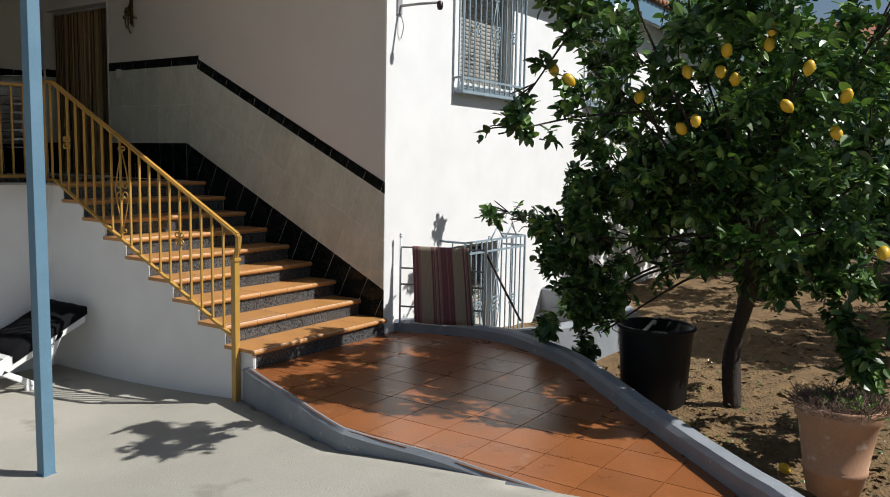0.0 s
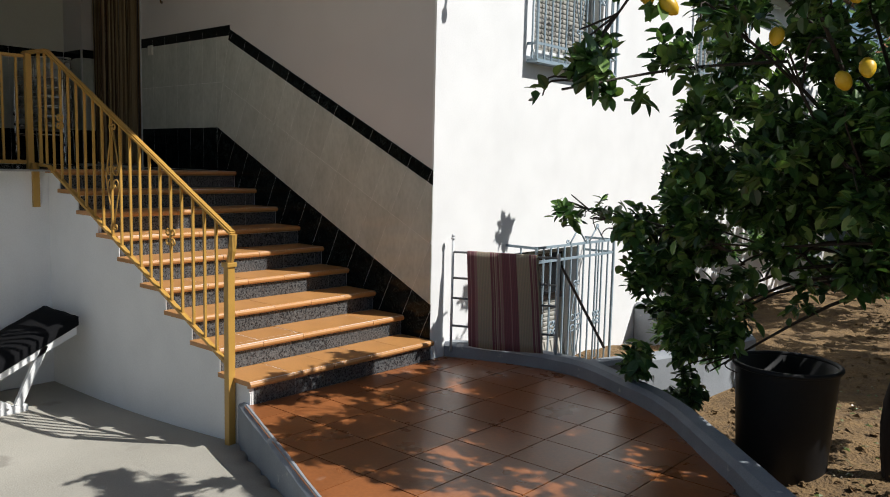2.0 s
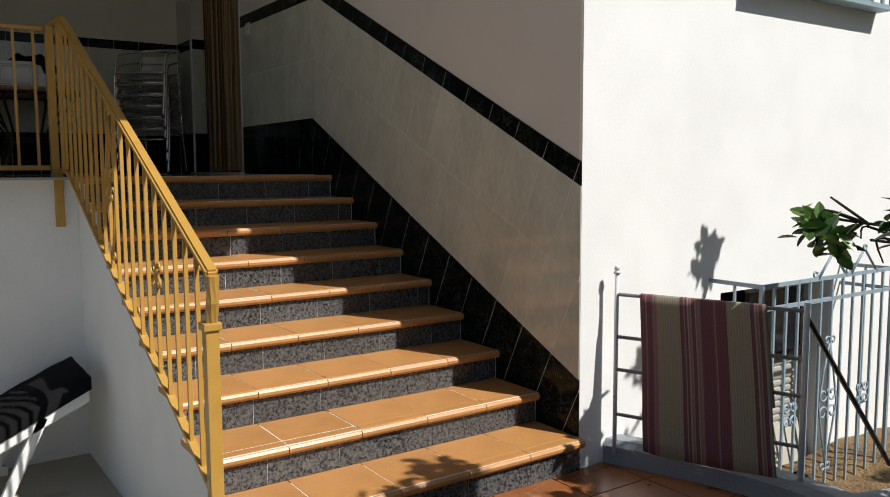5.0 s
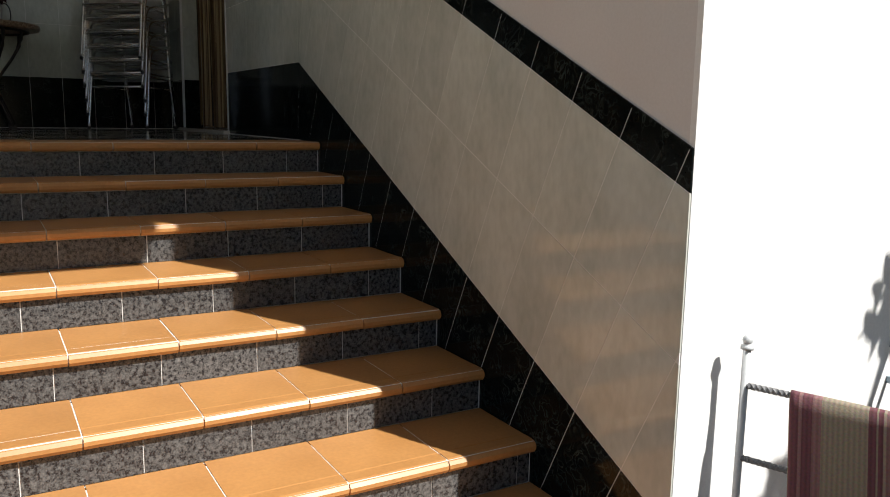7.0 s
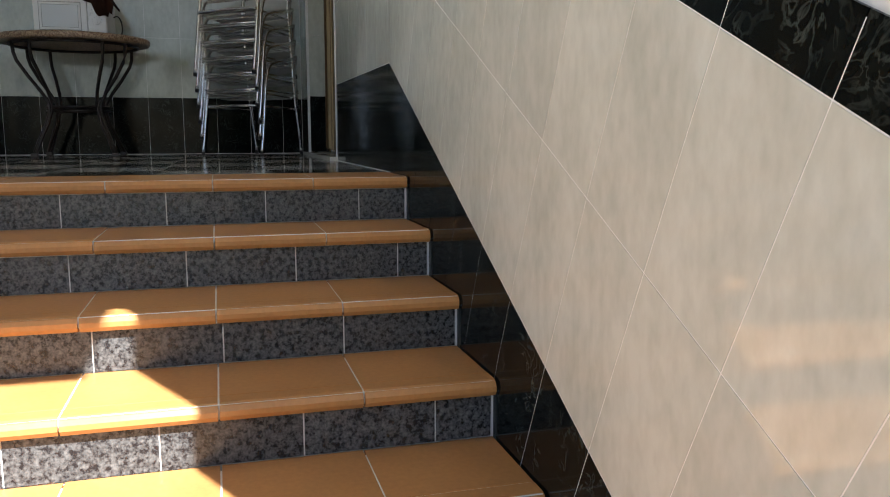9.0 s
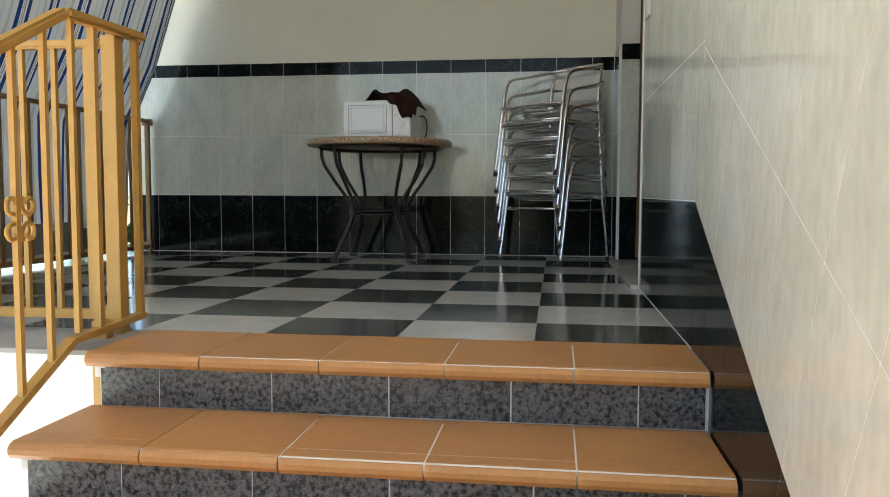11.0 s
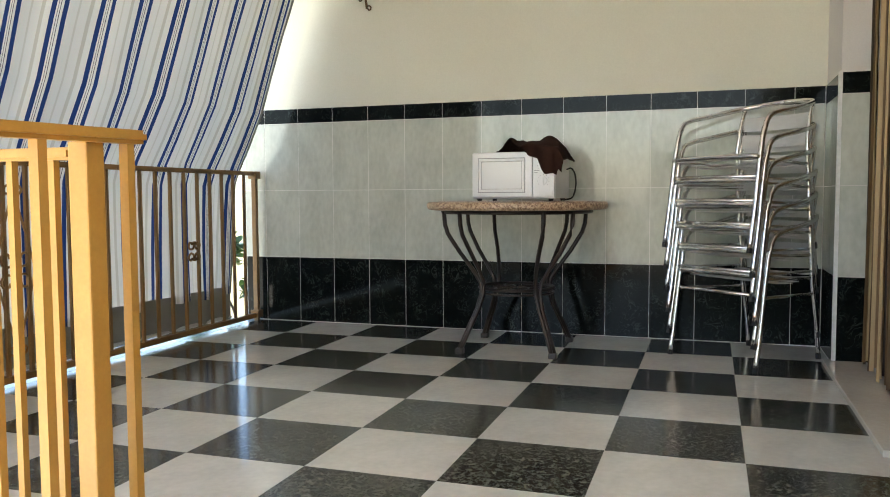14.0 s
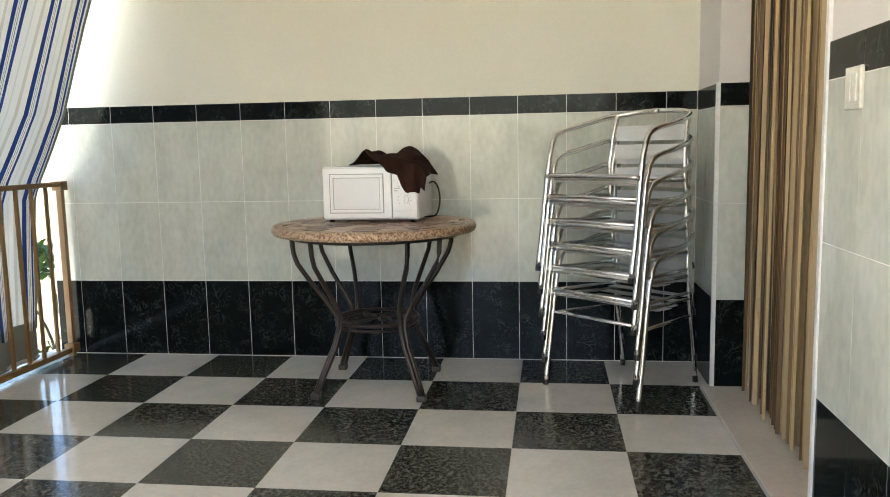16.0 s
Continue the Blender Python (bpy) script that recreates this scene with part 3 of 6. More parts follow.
# the house's east wall with its windows
W1 = (7.34, 8.49, 2.67, 3.85)
W2 = (10.65, 11.9, 2.75, 3.75)
W3 = (7.12, 8.22, -0.35, 0.90)
EY0, EY1 = WY + 0.006, 16.0
ex0, ex1 = CX - 0.3, CX
solid("wall_east", boxes(
    (ex0, ex1, WY + 0.30, W1[0], -0.6, CEIL), (ex0, ex1, W1[1], W2[0], -0.6, CEIL), (ex0, ex1, W2[1], EY1, -0.6, CEIL),
    (CX - 0.02, ex1, EY0, WY + 0.30, -0.6, CEIL), (ex0, ex1, W1[0], W1[1], W1[3], CEIL), (ex0, ex1, W1[0], W1[1], W3[3], W1[2]),
    (ex0, ex1, W3[1], W1[1], -0.6, W3[3]), (ex0, ex1, W3[0], W3[1], -0.6, W3[2]),
    (ex0, ex1, W2[0], W2[1], W2[3], CEIL), (ex0, ex1, W2[0], W2[1], -0.6, W2[2]),
    (ex0, ex1, W1[0], W3[0], -0.6, W3[3])), M_WHITE, "sunlit white plastered house wall", "wall", "structure")
solid("wall_back", boxes((-12.0, CX, EY1, EY1 + 0.3, -0.6, CEIL), (-12.02, -11.72, WY + 0.3, EY1, -0.6, CEIL)), M_WHITE, "plain white rear wall of the house", "wall", "structure")
# plain closing surfaces; the room's shade is in their grey colour
solid("inner_wall", boxes((-11.7, CX - 0.3, WY + 2.2, WY + 2.3, -0.6, CEIL)), M_DIM, "plain inner wall of the house, greyed for the dim room", "wall", "structure")
solid("inner_floor", boxes((-11.7, CX - 0.3, WY + 0.3, WY + 2.2, F - 0.2, F - 0.03)), M_DIM, "plain floor inside the doorway, greyed for the dim room", "floor", "structure")
# unseen slab, edges set by the sun line; last box added to trim the sun patch
solid("ceiling", boxes((-12.0, -4.53, 2.30, WY + 0.004, CEIL, CEIL + 0.2), (-12.0, -4.88, WY + 0.006, EY1 + 0.4, CEIL, CEIL + 0.2), (-4.858, -4.53, WY + 0.004, WY + 0.174, CEIL, CEIL + 0.2)), M_WHITE, "unseen white roof slab shading porch and stairs, with an added sun-blocking strip", "ceiling", "structure")
bm = bmesh.new()
for i in range(58):
    y = 6.2 + i * 0.18
    tube(bm, [(-4.80, y, CEIL + 0.24), (-8.4, y, CEIL + 1.3)], 0.085, 8, flat=0.6)
solid("roof", bm, M_ROOF, "sloping roof of rounded clay tiles", "roof", "structure", smooth=True)
solid("fascia", B(-4.90, -4.86, WY + 0.02, EY1 + 0.4, CEIL - 0.10, CEIL + 0.2), M_BLUE, "blue-grey painted eaves board", "eaves", "structure")

# porch base and column
solid("porch_base", boxes((-12.0, -8.02, 2.36, SY, -0.6, F - 0.015), (-12.0, -7.90, SY, WY, -0.6, F - 0.015)), M_WHITE, "white plastered wall below the porch", "wall", "structure")
solid("porch_column", B(-8.24, -8.02, 2.36, 3.13, F - 0.015, CEIL), M_WHITE, "white plastered porch column", "column", "structure")


# ---- stairs ----
def stairs():
    body = bmesh.new()
    pts = [(-7.9, -0.6), (NX(1) - 0.04, -0.6)]
    for k in range(1, 10):
        pts += [(NX(k) - 0.04, NZ(k) - 0.035), (NX(k + 1) - 0.04 if k < 9 else -7.9, NZ(k) - 0.035)]
    prism(body, pts, 1, SY, WY)
    ob = solid("stairs", body, M_WHITE, "white masonry stairs with terracotta treads and granite risers", "stairs", "structure")
    w = (WY - 0.003 - (SY - 0.025)) / 5
    d = GO + 0.012

    def tread_mesh(y0, y1, depth, name):
        prof = [(-depth, -0.03), (-depth, 0.0), (-0.078, 0.0), (-0.074, -0.0011), (-0.070, 0.001), (-0.022, 0.001), (-0.008, -0.004), (0.0, -0.015), (-0.001, -0.028), (-0.010, -0.040), (-0.036, -0.043), (-0.036, -0.03)]
        return mesh_of(prism(bmesh.new(), prof, 1, y0, y1), name, M_TERRA)
    g = 0.0022
    tm = tread_mesh(g, w - g, GO + 0.030, "tread_tile")
    tm9 = tread_mesh(g, w - g, 0.382, "tread_tile")
    rm = mesh_of(prism(bmesh.new(), [(0, 0), (0.33 - 0.004, 0), (0.33 - 0.004, RISE - 0.046), (0, RISE - 0.046)], 0, 0, 0.008), "riser_tile", M_RISER)
    rm2 = mesh_of(prism(bmesh.new(), [(0, 0), (0.20, 0), (0.20, RISE - 0.046), (0, RISE - 0.046)], 0, 0, 0.008), "riser_tile", M_RISER)
    rng = random.Random(3)
    for k in range(1, 10):
        for j in range(5):
            piece("tread_tile", tm if k < 9 else tm9, ob, pose(NX(k), SY - 0.025 + j * w, NZ(k) + rng.uniform(-0.0012, 0.0012)))
        off = [0.0, 0.12, 0.05, 0.2, 0.08, 0.15, 0.02, 0.1, 0.17][k - 1]
        y = WY - 0.008 - (off if off > 0.03 else 0)
        x = NX(k) - 0.04
        # riser tiles from the wall outwards, with a cut piece at each end
        spans = [(y, WY - 0.008)] if off > 0.03 else []
        while y > SY + 0.03:
            y0 = max(y - 0.33, SY + 0.005)
            spans.append((y0, y))
            y = y0
        for a, b in spans:
            if b - a > 0.325:
                piece("riser_tile", rm, ob, pose(x, a + 0.002, NZ(k) - RISE + 0.0015))
            elif b - a > 0.02:
                piece("riser_tile", mesh_of(B(0, 0.008, 0, b - a - 0.004, 0, RISE - 0.046), "riser_tile", M_RISER), ob, pose(x, a + 0.002, NZ(k) - RISE + 0.0015))
    # grout bed that shows in the joints
    bm = bmesh.new()
    for k in range(1, 10):
        box(bm, NX(k) - GO + 0.0, NX(k) - 0.012, SY - 0.018, WY - 0.008, NZ(k) - 0.03, NZ(k) - 0.0014)
        box(bm, NX(k) - 0.045, NX(k) - 0.0355, SY + 0.008, WY - 0.008, NZ(k) - RISE, NZ(k) - 0.02)
        tube(bm, [(NX(k) - 0.01, WY - 0.006, NZ(k) - 0.03), (NX(k) - 0.05, WY - 0.006, NZ(k) - 0.04), (NX(k) - 0.04, WY - 0.006, NZ(k) - RISE)], 0.0035, 5)
        # rough mortar under the outer end of each tread
        prism(bm, [(NX(k) - 0.03, NZ(k) - 0.03), (NX(k) - 0.09, NZ(k) - 0.032), (NX(k) - 0.07, NZ(k) - 0.055), (NX(k) - 0.035, NZ(k) - 0.075)], 1, SY - 0.012, SY + 0.02)
    part("grout", bm, M_GROUT, ob, "pale grout and mortar between the tiles")
    return ob


stairs()


# ---- tiled dados ----
SL = 0.4845                                   # slope of the stair dado
cs, sn = math.cos(math.atan(SL)), math.sin(math.atan(SL))
DB = (-8.09, 1.977)                           # where the dark dado turns level
TW = 0.2424
JT = 0.0014


def wall_tile(poly, plane, thick, parent, material, name="wall_tile"):
    """One tile as a thin prism; poly in (x, z) on the stair wall or (y, z) on the back wall."""
    if len(poly) < 3 or area(poly) < 0.0004:
        return
    axis = 1 if plane == "y" else 0
    a, b = (WY, WY + thick) if axis == 1 else (BX, BX - thick)
    part(name, prism(bmesh.new(), poly, axis, a, b), material, parent)


def stair_dado():
    host = thing("stair_wall_dado", "pale glazed tiles between black marble bands along the stairs", "wall tiles", kind="structure")
    bm = bmesh.new()
    prism(bm, [(DX1 + 0.004, F - 0.1), (-7.9, F - 0.1), (-5.9, RAMP), (CX - 0.003, RAMP), (CX - 0.003, 1.606), (-7.9, 2.905), (DX1 + 0.004, 2.945)], 1, WY + 0.0009, WY + 0.0065)
    part("grout", bm, M_GROUT, host, "white grout behind the wall tiles")
    # rows in slope coordinates: v is measured square to the slope from the top of the dark dado
    rows = [(-0.46, 0.0, M_BLACK), (0.0, 0.421, M_PALE), (0.421, 0.830, M_PALE), (0.830, 0.935, M_BLACK)]
    # mitre between sloping and level tiles
    mx, mz = -7.9 - DB[0], 2.81 - DB[1]

    def to_xz(u, v):
        return (DB[0] + u * cs + v * sn, DB[1] - u * sn + v * cs)
    u0 = -0.16
    for v0, v1, m in rows:
        for i in range(-1, 16):
            a, b = u0 + i * TW + JT, u0 + (i + 1) * TW - JT
            w0, w1 = v0 + JT, v1 - JT
            poly = [to_xz(a, w0), to_xz(b, w0), to_xz(b, w1), to_xz(a, w1)]
            poly = clip(poly, 1, 0, CX - 0.002)
            poly = clip(poly, -mz, mx, -mz * DB[0] + mx * DB[1] - 0.0015) if v0 >= 0 else clip(poly, -1, 0, -DB[0] - 0.001)
            poly = clip(poly, 0, -1, -RAMP)
            wall_tile(poly, "y", 0.006, host, m)
    lev = [(F + 0.002, 1.977, M_BLACK), (1.977, 2.415, M_PALE), (2.415, 2.85, M_PALE), (2.85, 2.952, M_BLACK)]
    for z0, z1, m in lev:
        for i in range(8):
            x0, x1 = DX1 + 0.014 + i * TW + JT, DX1 + 0.014 + (i + 1) * TW - JT
            poly = [(x0, z0 + JT), (x1, z0 + JT), (x1, z1 - JT), (x0, z1 - JT)]
            if z0 < 1.9:
                poly = clip(poly, 1, 0, DB[0] - 0.001)
            else:
                poly = clip(poly, mz, -mx, mz * DB[0] - mx * DB[1] - 0.0015)
            wall_tile(poly, "y", 0.006, host, m)
    # wall between back corner and doorway
    for z0, z1, m in lev:
        for i in range(3):
            x0, x1 = BX + 0.007 + i * TW + JT, min(BX + 0.007 + (i + 1) * TW, DX0 - 0.012) - JT
            wall_tile([(x0, z0 + JT), (x1, z0 + JT), (x1, z1 - JT), (x0, z1 - JT)], "y", 0.006, host, m)
    # reveal of the doorway
    for z0, z1, m in lev:
        part("wall_tile", B(DX0, DX0 + 0.006, WY + 0.012, WY + 0.16, z0 + JT, z1 - JT), m, host)


def back_dado():
    host = thing("back_wall_dado", "pale glazed tiles between black marble bands on the porch wall", "wall tiles", kind="structure")
    part("grout", B(BX - 0.0062, BX - 0.0009, 2.492, WY, F, 2.95), M_GROUT, host, "white grout behind the wall tiles")
    for z0, z1, m in [(F + 0.002, 1.975, M_BLACK), (1.975, 2.417, M_PALE), (2.417, 2.857, M_PALE), (2.857, 2.952, M_BLACK)]:
        for i in range(-4, 12):
            y0, y1 = max(3.400 + i * 0.2508, 2.494) + JT, min(3.400 + (i + 1) * 0.2508, WY - 0.001) - JT
            if y1 - y0 > 0.02:
                wall_tile([(y0, z0 + JT), (y1, z0 + JT), (y1, z1 - JT), (y0, z1 - JT)], "x", 0.006, host, m)


def door_trim():
    ob = thing("door_trim", "white tile trim strips at the doorway corners", "trim", kind="structure")
    part("strip", B(DX0 - 0.011, DX0 + 0.010, WY - 0.006, WY + 0.011, F + 0.02, 2.956), M_TRIM, ob)
    part("strip", B(DX1 - 0.008, DX1 + 0.012, WY - 0.005, WY + 0.011, F + 0.02, DOOR_TOP), M_TRIM, ob)
    t = thing("threshold", "polished cream marble slab in the doorway", "threshold", kind="structure")
    part("slab", B(DX0 - 0.03, DX1 + 0.03, WY - 0.045, WY + 0.32, F - 0.015, F + 0.022, bev=0.004), M_THRESH, t)


def porch_floor():
    host = solid("floor", B(BX - 0.01, NX(9) - 0.04, 2.36, WY, F - 0.015, F - 0.0015), M_GROUT_F, "chequered porch floor of dark and white tiles", "floor", "structure")
    s = 0.43
    xf = NX(9) - 0.384
    shared = {}
    for k in range(-4, 6):
        for j in range(-1, 9):
            x0, x1 = max(-10.205 + k * s, BX), min(-10.205 + (k + 1) * s, xf)
            y1, y0 = (WY - 0.001 if j < 0 else 5.603 - j * s), max(5.603 - (j + 1) * s, 2.37)
            if x1 - x0 < 0.02 or y1 - y0 < 0.02:
                continue
            m = M_FLOORD if (k + j) % 2 else M_FLOORW
            key = (round(x1 - x0, 3), round(y1 - y0, 3), m.name)
            if key not in shared:
                shared[key] = mesh_of(B(0.001, x1 - x0 - 0.001, 0.001, y1 - y0 - 0.001, -0.006, 0), "floor_tile", m)
            piece("floor_tile", shared[key], host, pose(x0, y0, F))


def ramp_tiles():
    sx = sy = 0.353
    out = ramp_poly()
    for i in range(-5, 9):
        for j in range(-4, 6):
            x0, y0 = -3.51 + i * sx, 4.46 + j * sy
            q = [(x0 + 0.0035, y0 + 0.0035), (x0 + sx - 0.0035, y0 + 0.0035), (x0 + sx - 0.0035, y0 + sy - 0.0035), (x0 + 0.0035, y0 + sy - 0.0035)]
            # cut to the kerb and to the outer edge, segment by segment
            q = clip(clip(q, -1, 0, 5.19), 1, 0, -0.9)
            for a, b in zip(RAMP_OUT, RAMP_OUT[1:]):
                if q and (a[0] - 0.02 < x0 + sx and b[0] + 0.02 > x0):
                    nx, ny = b[1] - a[1], -(b[0] - a[0])
                    q = clip(q, nx, ny, nx * a[0] + ny * (a[1] + 0.02))
            K = [p for p in kline if -5.3 < p.x < 0.4]
            for a, b in zip(K[::4], K[4::4]):
                if q and (a.x - 0.05 < x0 + sx and b.x + 0.05 > x0):
                    nx, ny = -(b.y - a.y), b.x - a.x
                    lim = nx * a.x + ny * (a.y + 0.03)
                    q = clip(q, nx, ny, lim)
            if len(q) >= 3 and area(q) > 0.003:
                part("clay_tile", prism(bmesh.new(), q, 2, RAMP - 0.010, RAMP), M_RAMP, ramp_slab)


# ---- railings ----
def scroll_pair(bm, c, r, u, w=0.007):
    """Two back-to-back C scrolls on a bar."""
    v = Vector((0, 0, 1))
    u = Vector(u)
    c = Vector(c)
    for sx in (-1, 1):
        for sz in (-1, 1):
            tube(bm, spiral(c + sx * u * r + sz * v * r * 1.15, r, 180 if sx > 0 else 0, (180 if sx > 0 else 0) + (-sx * sz) * 400, 14, u, v, 0.35)[::-1], w, 5)


def diamond(bm, c, h, w, u, r=0.006):
    """A tall lozenge of flat bar with scrolls in the middle and at its ends."""
    u, v, c = Vector(u), Vector((0, 0, 1)), Vector(c)
    for s in (-1, 1):
        tube(bm, [c + v * h, c + v * h * 0.5 + s * u * w * 0.55, c + s * u * w, c - v * h * 0.5 + s * u * w * 0.55, c - v * h], r, 5)
        for e in (-1, 1):
            tube(bm, spiral(c + v * e * (h + 0.0) + s * u * 0.028, 0.026, 180 if s > 0 else 0, (180 if s > 0 else 0) + s * e * 330, 10, u, v), r, 5)
    scroll_pair(bm, c, 0.046, u, r)


def stair_rail():
    Y = lambda x: 4.346 + max(x + 5.31, -2.6) * 0.0185  # the railing runs slightly askew
    ob = thing("stair_railing", "gold-brown painted iron stair railing with scrolls", "railing", kind="")
    hx0, hz0, hx1, hz1 = -5.31, 1.21, -7.80, 2.495
    hz = lambda x: hz0 + (hx0 - x) * (hz1 - hz0) / (hx0 - hx1)
    lz = lambda x: 0.385 + (-5.38 - x) * (1.575 - 0.385) / (7.80 - 5.38)
    bm = bmesh.new()
    pts = [(hx0, Y(hx0), hz0), (hx1, Y(hx1), hz1), (-8.23, Y(-8.23), 2.505)]
    for a, b in zip(pts, pts[1:]):
        bar(bm, a, b, 0.048, 0.03, bev=0.009)
    tube(bm, [(hx0 + 0.005, Y(hx0), hz0 - 0.004), (hx0 - 0.006, Y(hx0), hz0 - 0.10), (-5.345, Y(hx0), 1.02)], 0.024, 8)
    part("handrail", bm, M_GOLD, ob, smooth=False)
    bm = bmesh.new()
    bar(bm, (-5.36, Y(-5.36), lz(-5.36)), (-7.80, Y(-7.80), lz(-7.80)), 0.032, 0.02)
    bar(bm, (-7.80, Y(-7.80), lz(-7.80)), (-8.20, Y(-8.2), 1.59), 0.032, 0.02)
    part("bottom_bar", bm, M_GOLD, ob)
    bm, y = bmesh.new(), Y(-5.35)
    box(bm, -5.375, -5.325, y - 0.025, y + 0.025, ground_z(-5.35, y) - 0.02, 1.02, bev=0.004)
    box(bm, -5.385, -5.315, y - 0.035, y + 0.035, 1.0, 1.03, bev=0.006)
    part("newel_post", bm, M_GOLD, ob)
    part("porch_post", B(-8.120, -8.070, 4.248, 4.296, F - 0.01, 2.488, bev=0.004), M_GOLD, ob)
    part("post_foot", B(-8.0195, -7.983, 4.246, 4.298, 1.235, 1.60, bev=0.004), M_GOLD, ob)
    n = 19
    for i in range(n):
        x = -5.485 - i * 0.1305
        part("baluster", bar(bmesh.new(), (x, Y(x), lz(x)), (x, Y(x), hz(x)), 0.016, 0.016), M_GOLD, ob)
    for x in (-7.945, -8.185):
        part("baluster", bar(bmesh.new(), (x, Y(x), 1.59), (x, Y(x), 2.5), 0.022, 0.022), M_GOLD, ob)
    for x in (-6.015, -7.59):
        bm = bmesh.new()
        scroll_pair(bm, (x, Y(x), (hz(x) + lz(x)) / 2), 0.032, (1, 0, 0))
        part("scroll", bm, M_GOLD, ob, smooth=True)
    bm = bmesh.new()
    x = -6.77
    diamond(bm, (x, Y(x), (hz(x) + lz(x)) / 2), 0.36, 0.105, (1, 0, 0))
    part("lozenge", bm, M_GOLD, ob, smooth=True)


def porch_rail(name, p, q, z0, z1, spacing, lozenges, scrolls, label, post=False, first=0.06, paint=None):
    """A level railing from p to q in plan."""
    paint = paint or M_GOLD
    ob = thing(name, label, "railing")
    P, Q = Vector((*p, 0)), Vector((*q, 0))
    u = (Q - P).normalized()
    side = (-u.y, u.x, 0)
    up = Vector((0, 0, 1))
    part("handrail", bar(bmesh.new(), P + up * z1, Q + up * z1, 0.042, 0.026, side, bev=0.006), paint, ob)
    part("bottom_bar", bar(bmesh.new(), P + up * z0, Q + up * z0, 0.03, 0.03, side), paint, ob)
    d, L = first, (Q - P).length
    while d < L - 0.02:
        a = P + u * d
        part("baluster", bar(bmesh.new(), a + up * z0, a + up * z1, 0.016, 0.016, side), paint, ob)
        d += spacing
    for s in lozenges:
        bm = bmesh.new()
        diamond(bm, P + u * s + up * (z0 + z1) / 2, 0.35, 0.108, u)
        part("lozenge", bm, paint, ob, smooth=True)
    for s in scrolls:
        bm = bmesh.new()
        scroll_pair(bm, P + u * s + up * (z0 + z1) / 2, 0.032, u)
        part("scroll", bm, paint, ob, smooth=True)
    for s in ((0.0, L) if post else ()):
        a = P + u * s
        bm = bmesh.new()
        bar(bm, a + up * (z0 - 0.05), a + up * (z1 + 0.0), 0.03, 0.03, side)
        for z in (z0 + 0.01, z1 - 0.01):
            box(bm, a.x - 0.03, a.x + 0.03, a.y - 0.03, a.y + 0.03, z - 0.025, z + 0.025, bev=0.004)
        part("end_post", bm, paint, ob)
    return ob


stair_rail()
porch_rail("porch_railing", (-8.10, 4.242), (-8.10, 3.13), 1.605, 2.465, 0.112, [0.508], [], "gold-brown iron railing along the porch front", first=0.06)
porch_rail("side_railing", (-11.43, 2.60), (-8.24, 2.60), 1.585, 2.53, 0.125, [1.95, 2.9], [0.67], "brown painted iron railing before the striped awning", True, first=0.13, paint=M_BROWN)


# ---- awning ----
def awning():
    ob = thing("awning", "blue and white striped canvas awning let down outside the railing", "awning")
    bm = bmesh.new()
    uvl = bm.loops.layers.uv.new("UVMap")
    prof = [(a + 0.13, b) for a, b in [(3.00, 4.02), (2.955, 3.92), (2.90, 3.75), (2.83, 3.55), (2.755, 3.35), (2.685, 3.15), (2.60, 2.90), (2.505, 2.70), (2.435, 2.56), (2.40, 2.45), (2.395, 2.3), (2.39, 2.1), (2.39, 1.9), (2.39, 1.75)]]
    n = 150
    x0, x1 = -11.31, -8.30
    grid = []
    for j, (y, z) in enumerate(prof):
        f = j / (len(prof) - 1)
        row = []
        for i in range(n + 1):
            s = i / n
            x = x0 + (x1 - x0) * s + 0.085 * max(0.0, (f - 0.6) / 0.4) * max(0.0, 1 - s * 8)
            fold = (0.020 + 0.022 * f) * math.sin(s * 62 + 2.2 * math.sin(s * 9)) + 0.012 * math.sin(s * 23 + 4 * f)
            sag = 0.03 * math.sin(math.pi * min(1, f * 1.7)) * math.sin(s * 7)
            row.append((bm.verts.new((x + 0.95 * fold + 0.012 * math.sin(s * 31 + 5 * f), y + (fold + sag) * (0.4 + 0.6 * min(1, f * 2)), z + 0.006 * math.sin(s * 40))), s * 3.6, f))
        grid.append(row)
    for A, C in zip(grid, grid[1:]):
        for i in range(n):
            q = (A[i], A[i + 1], C[i + 1], C[i])
            f = bm.faces.new([v[0] for v in q])
            for lp, v in zip(f.loops, q):
                lp[uvl].uv = (v[1], v[2])
    edge_pts = [row[0][0].co.copy() for row in grid]
    part("canvas", bm, M_AWN, ob, "blue and white striped canvas", smooth=True)
    part("edge_binding", tube(bmesh.new(), edge_pts, 0.011, 6), M_VAL, ob, "grey canvas edge binding", smooth=True)
    bm = bmesh.new()
    grid2 = []
    for z in (1.80, 1.585):
        grid2.append([bm.verts.new((x0 + 0.085 * max(0.0, 1 - 8 * i / n) + (x1 - x0) * i / n, 2.53 + 0.012 * math.sin(i * 0.413), z)) for i, v in enumerate(grid[-1])])
    for i in range(n):
        bm.faces.new((grid2[0][i], grid2[0][i + 1], grid2[1][i + 1], grid2[1][i]))
    part("hem", bm, M_VAL, ob, "grey hem of the awning", smooth=True)
    part("roller", tube(bmesh.new(), [(x0 - 0.05, 3.12, 4.03), (x1 + 0.05, 3.12, 4.03)], 0.045, 12), M_WIRON, ob, "white roller tube")
    part("weight_bar", tube(bmesh.new(), [(x0 + 0.09, 2.53, 1.60), (x1, 2.53, 1.60)], 0.012, 6), M_WIRON, ob)


awning()


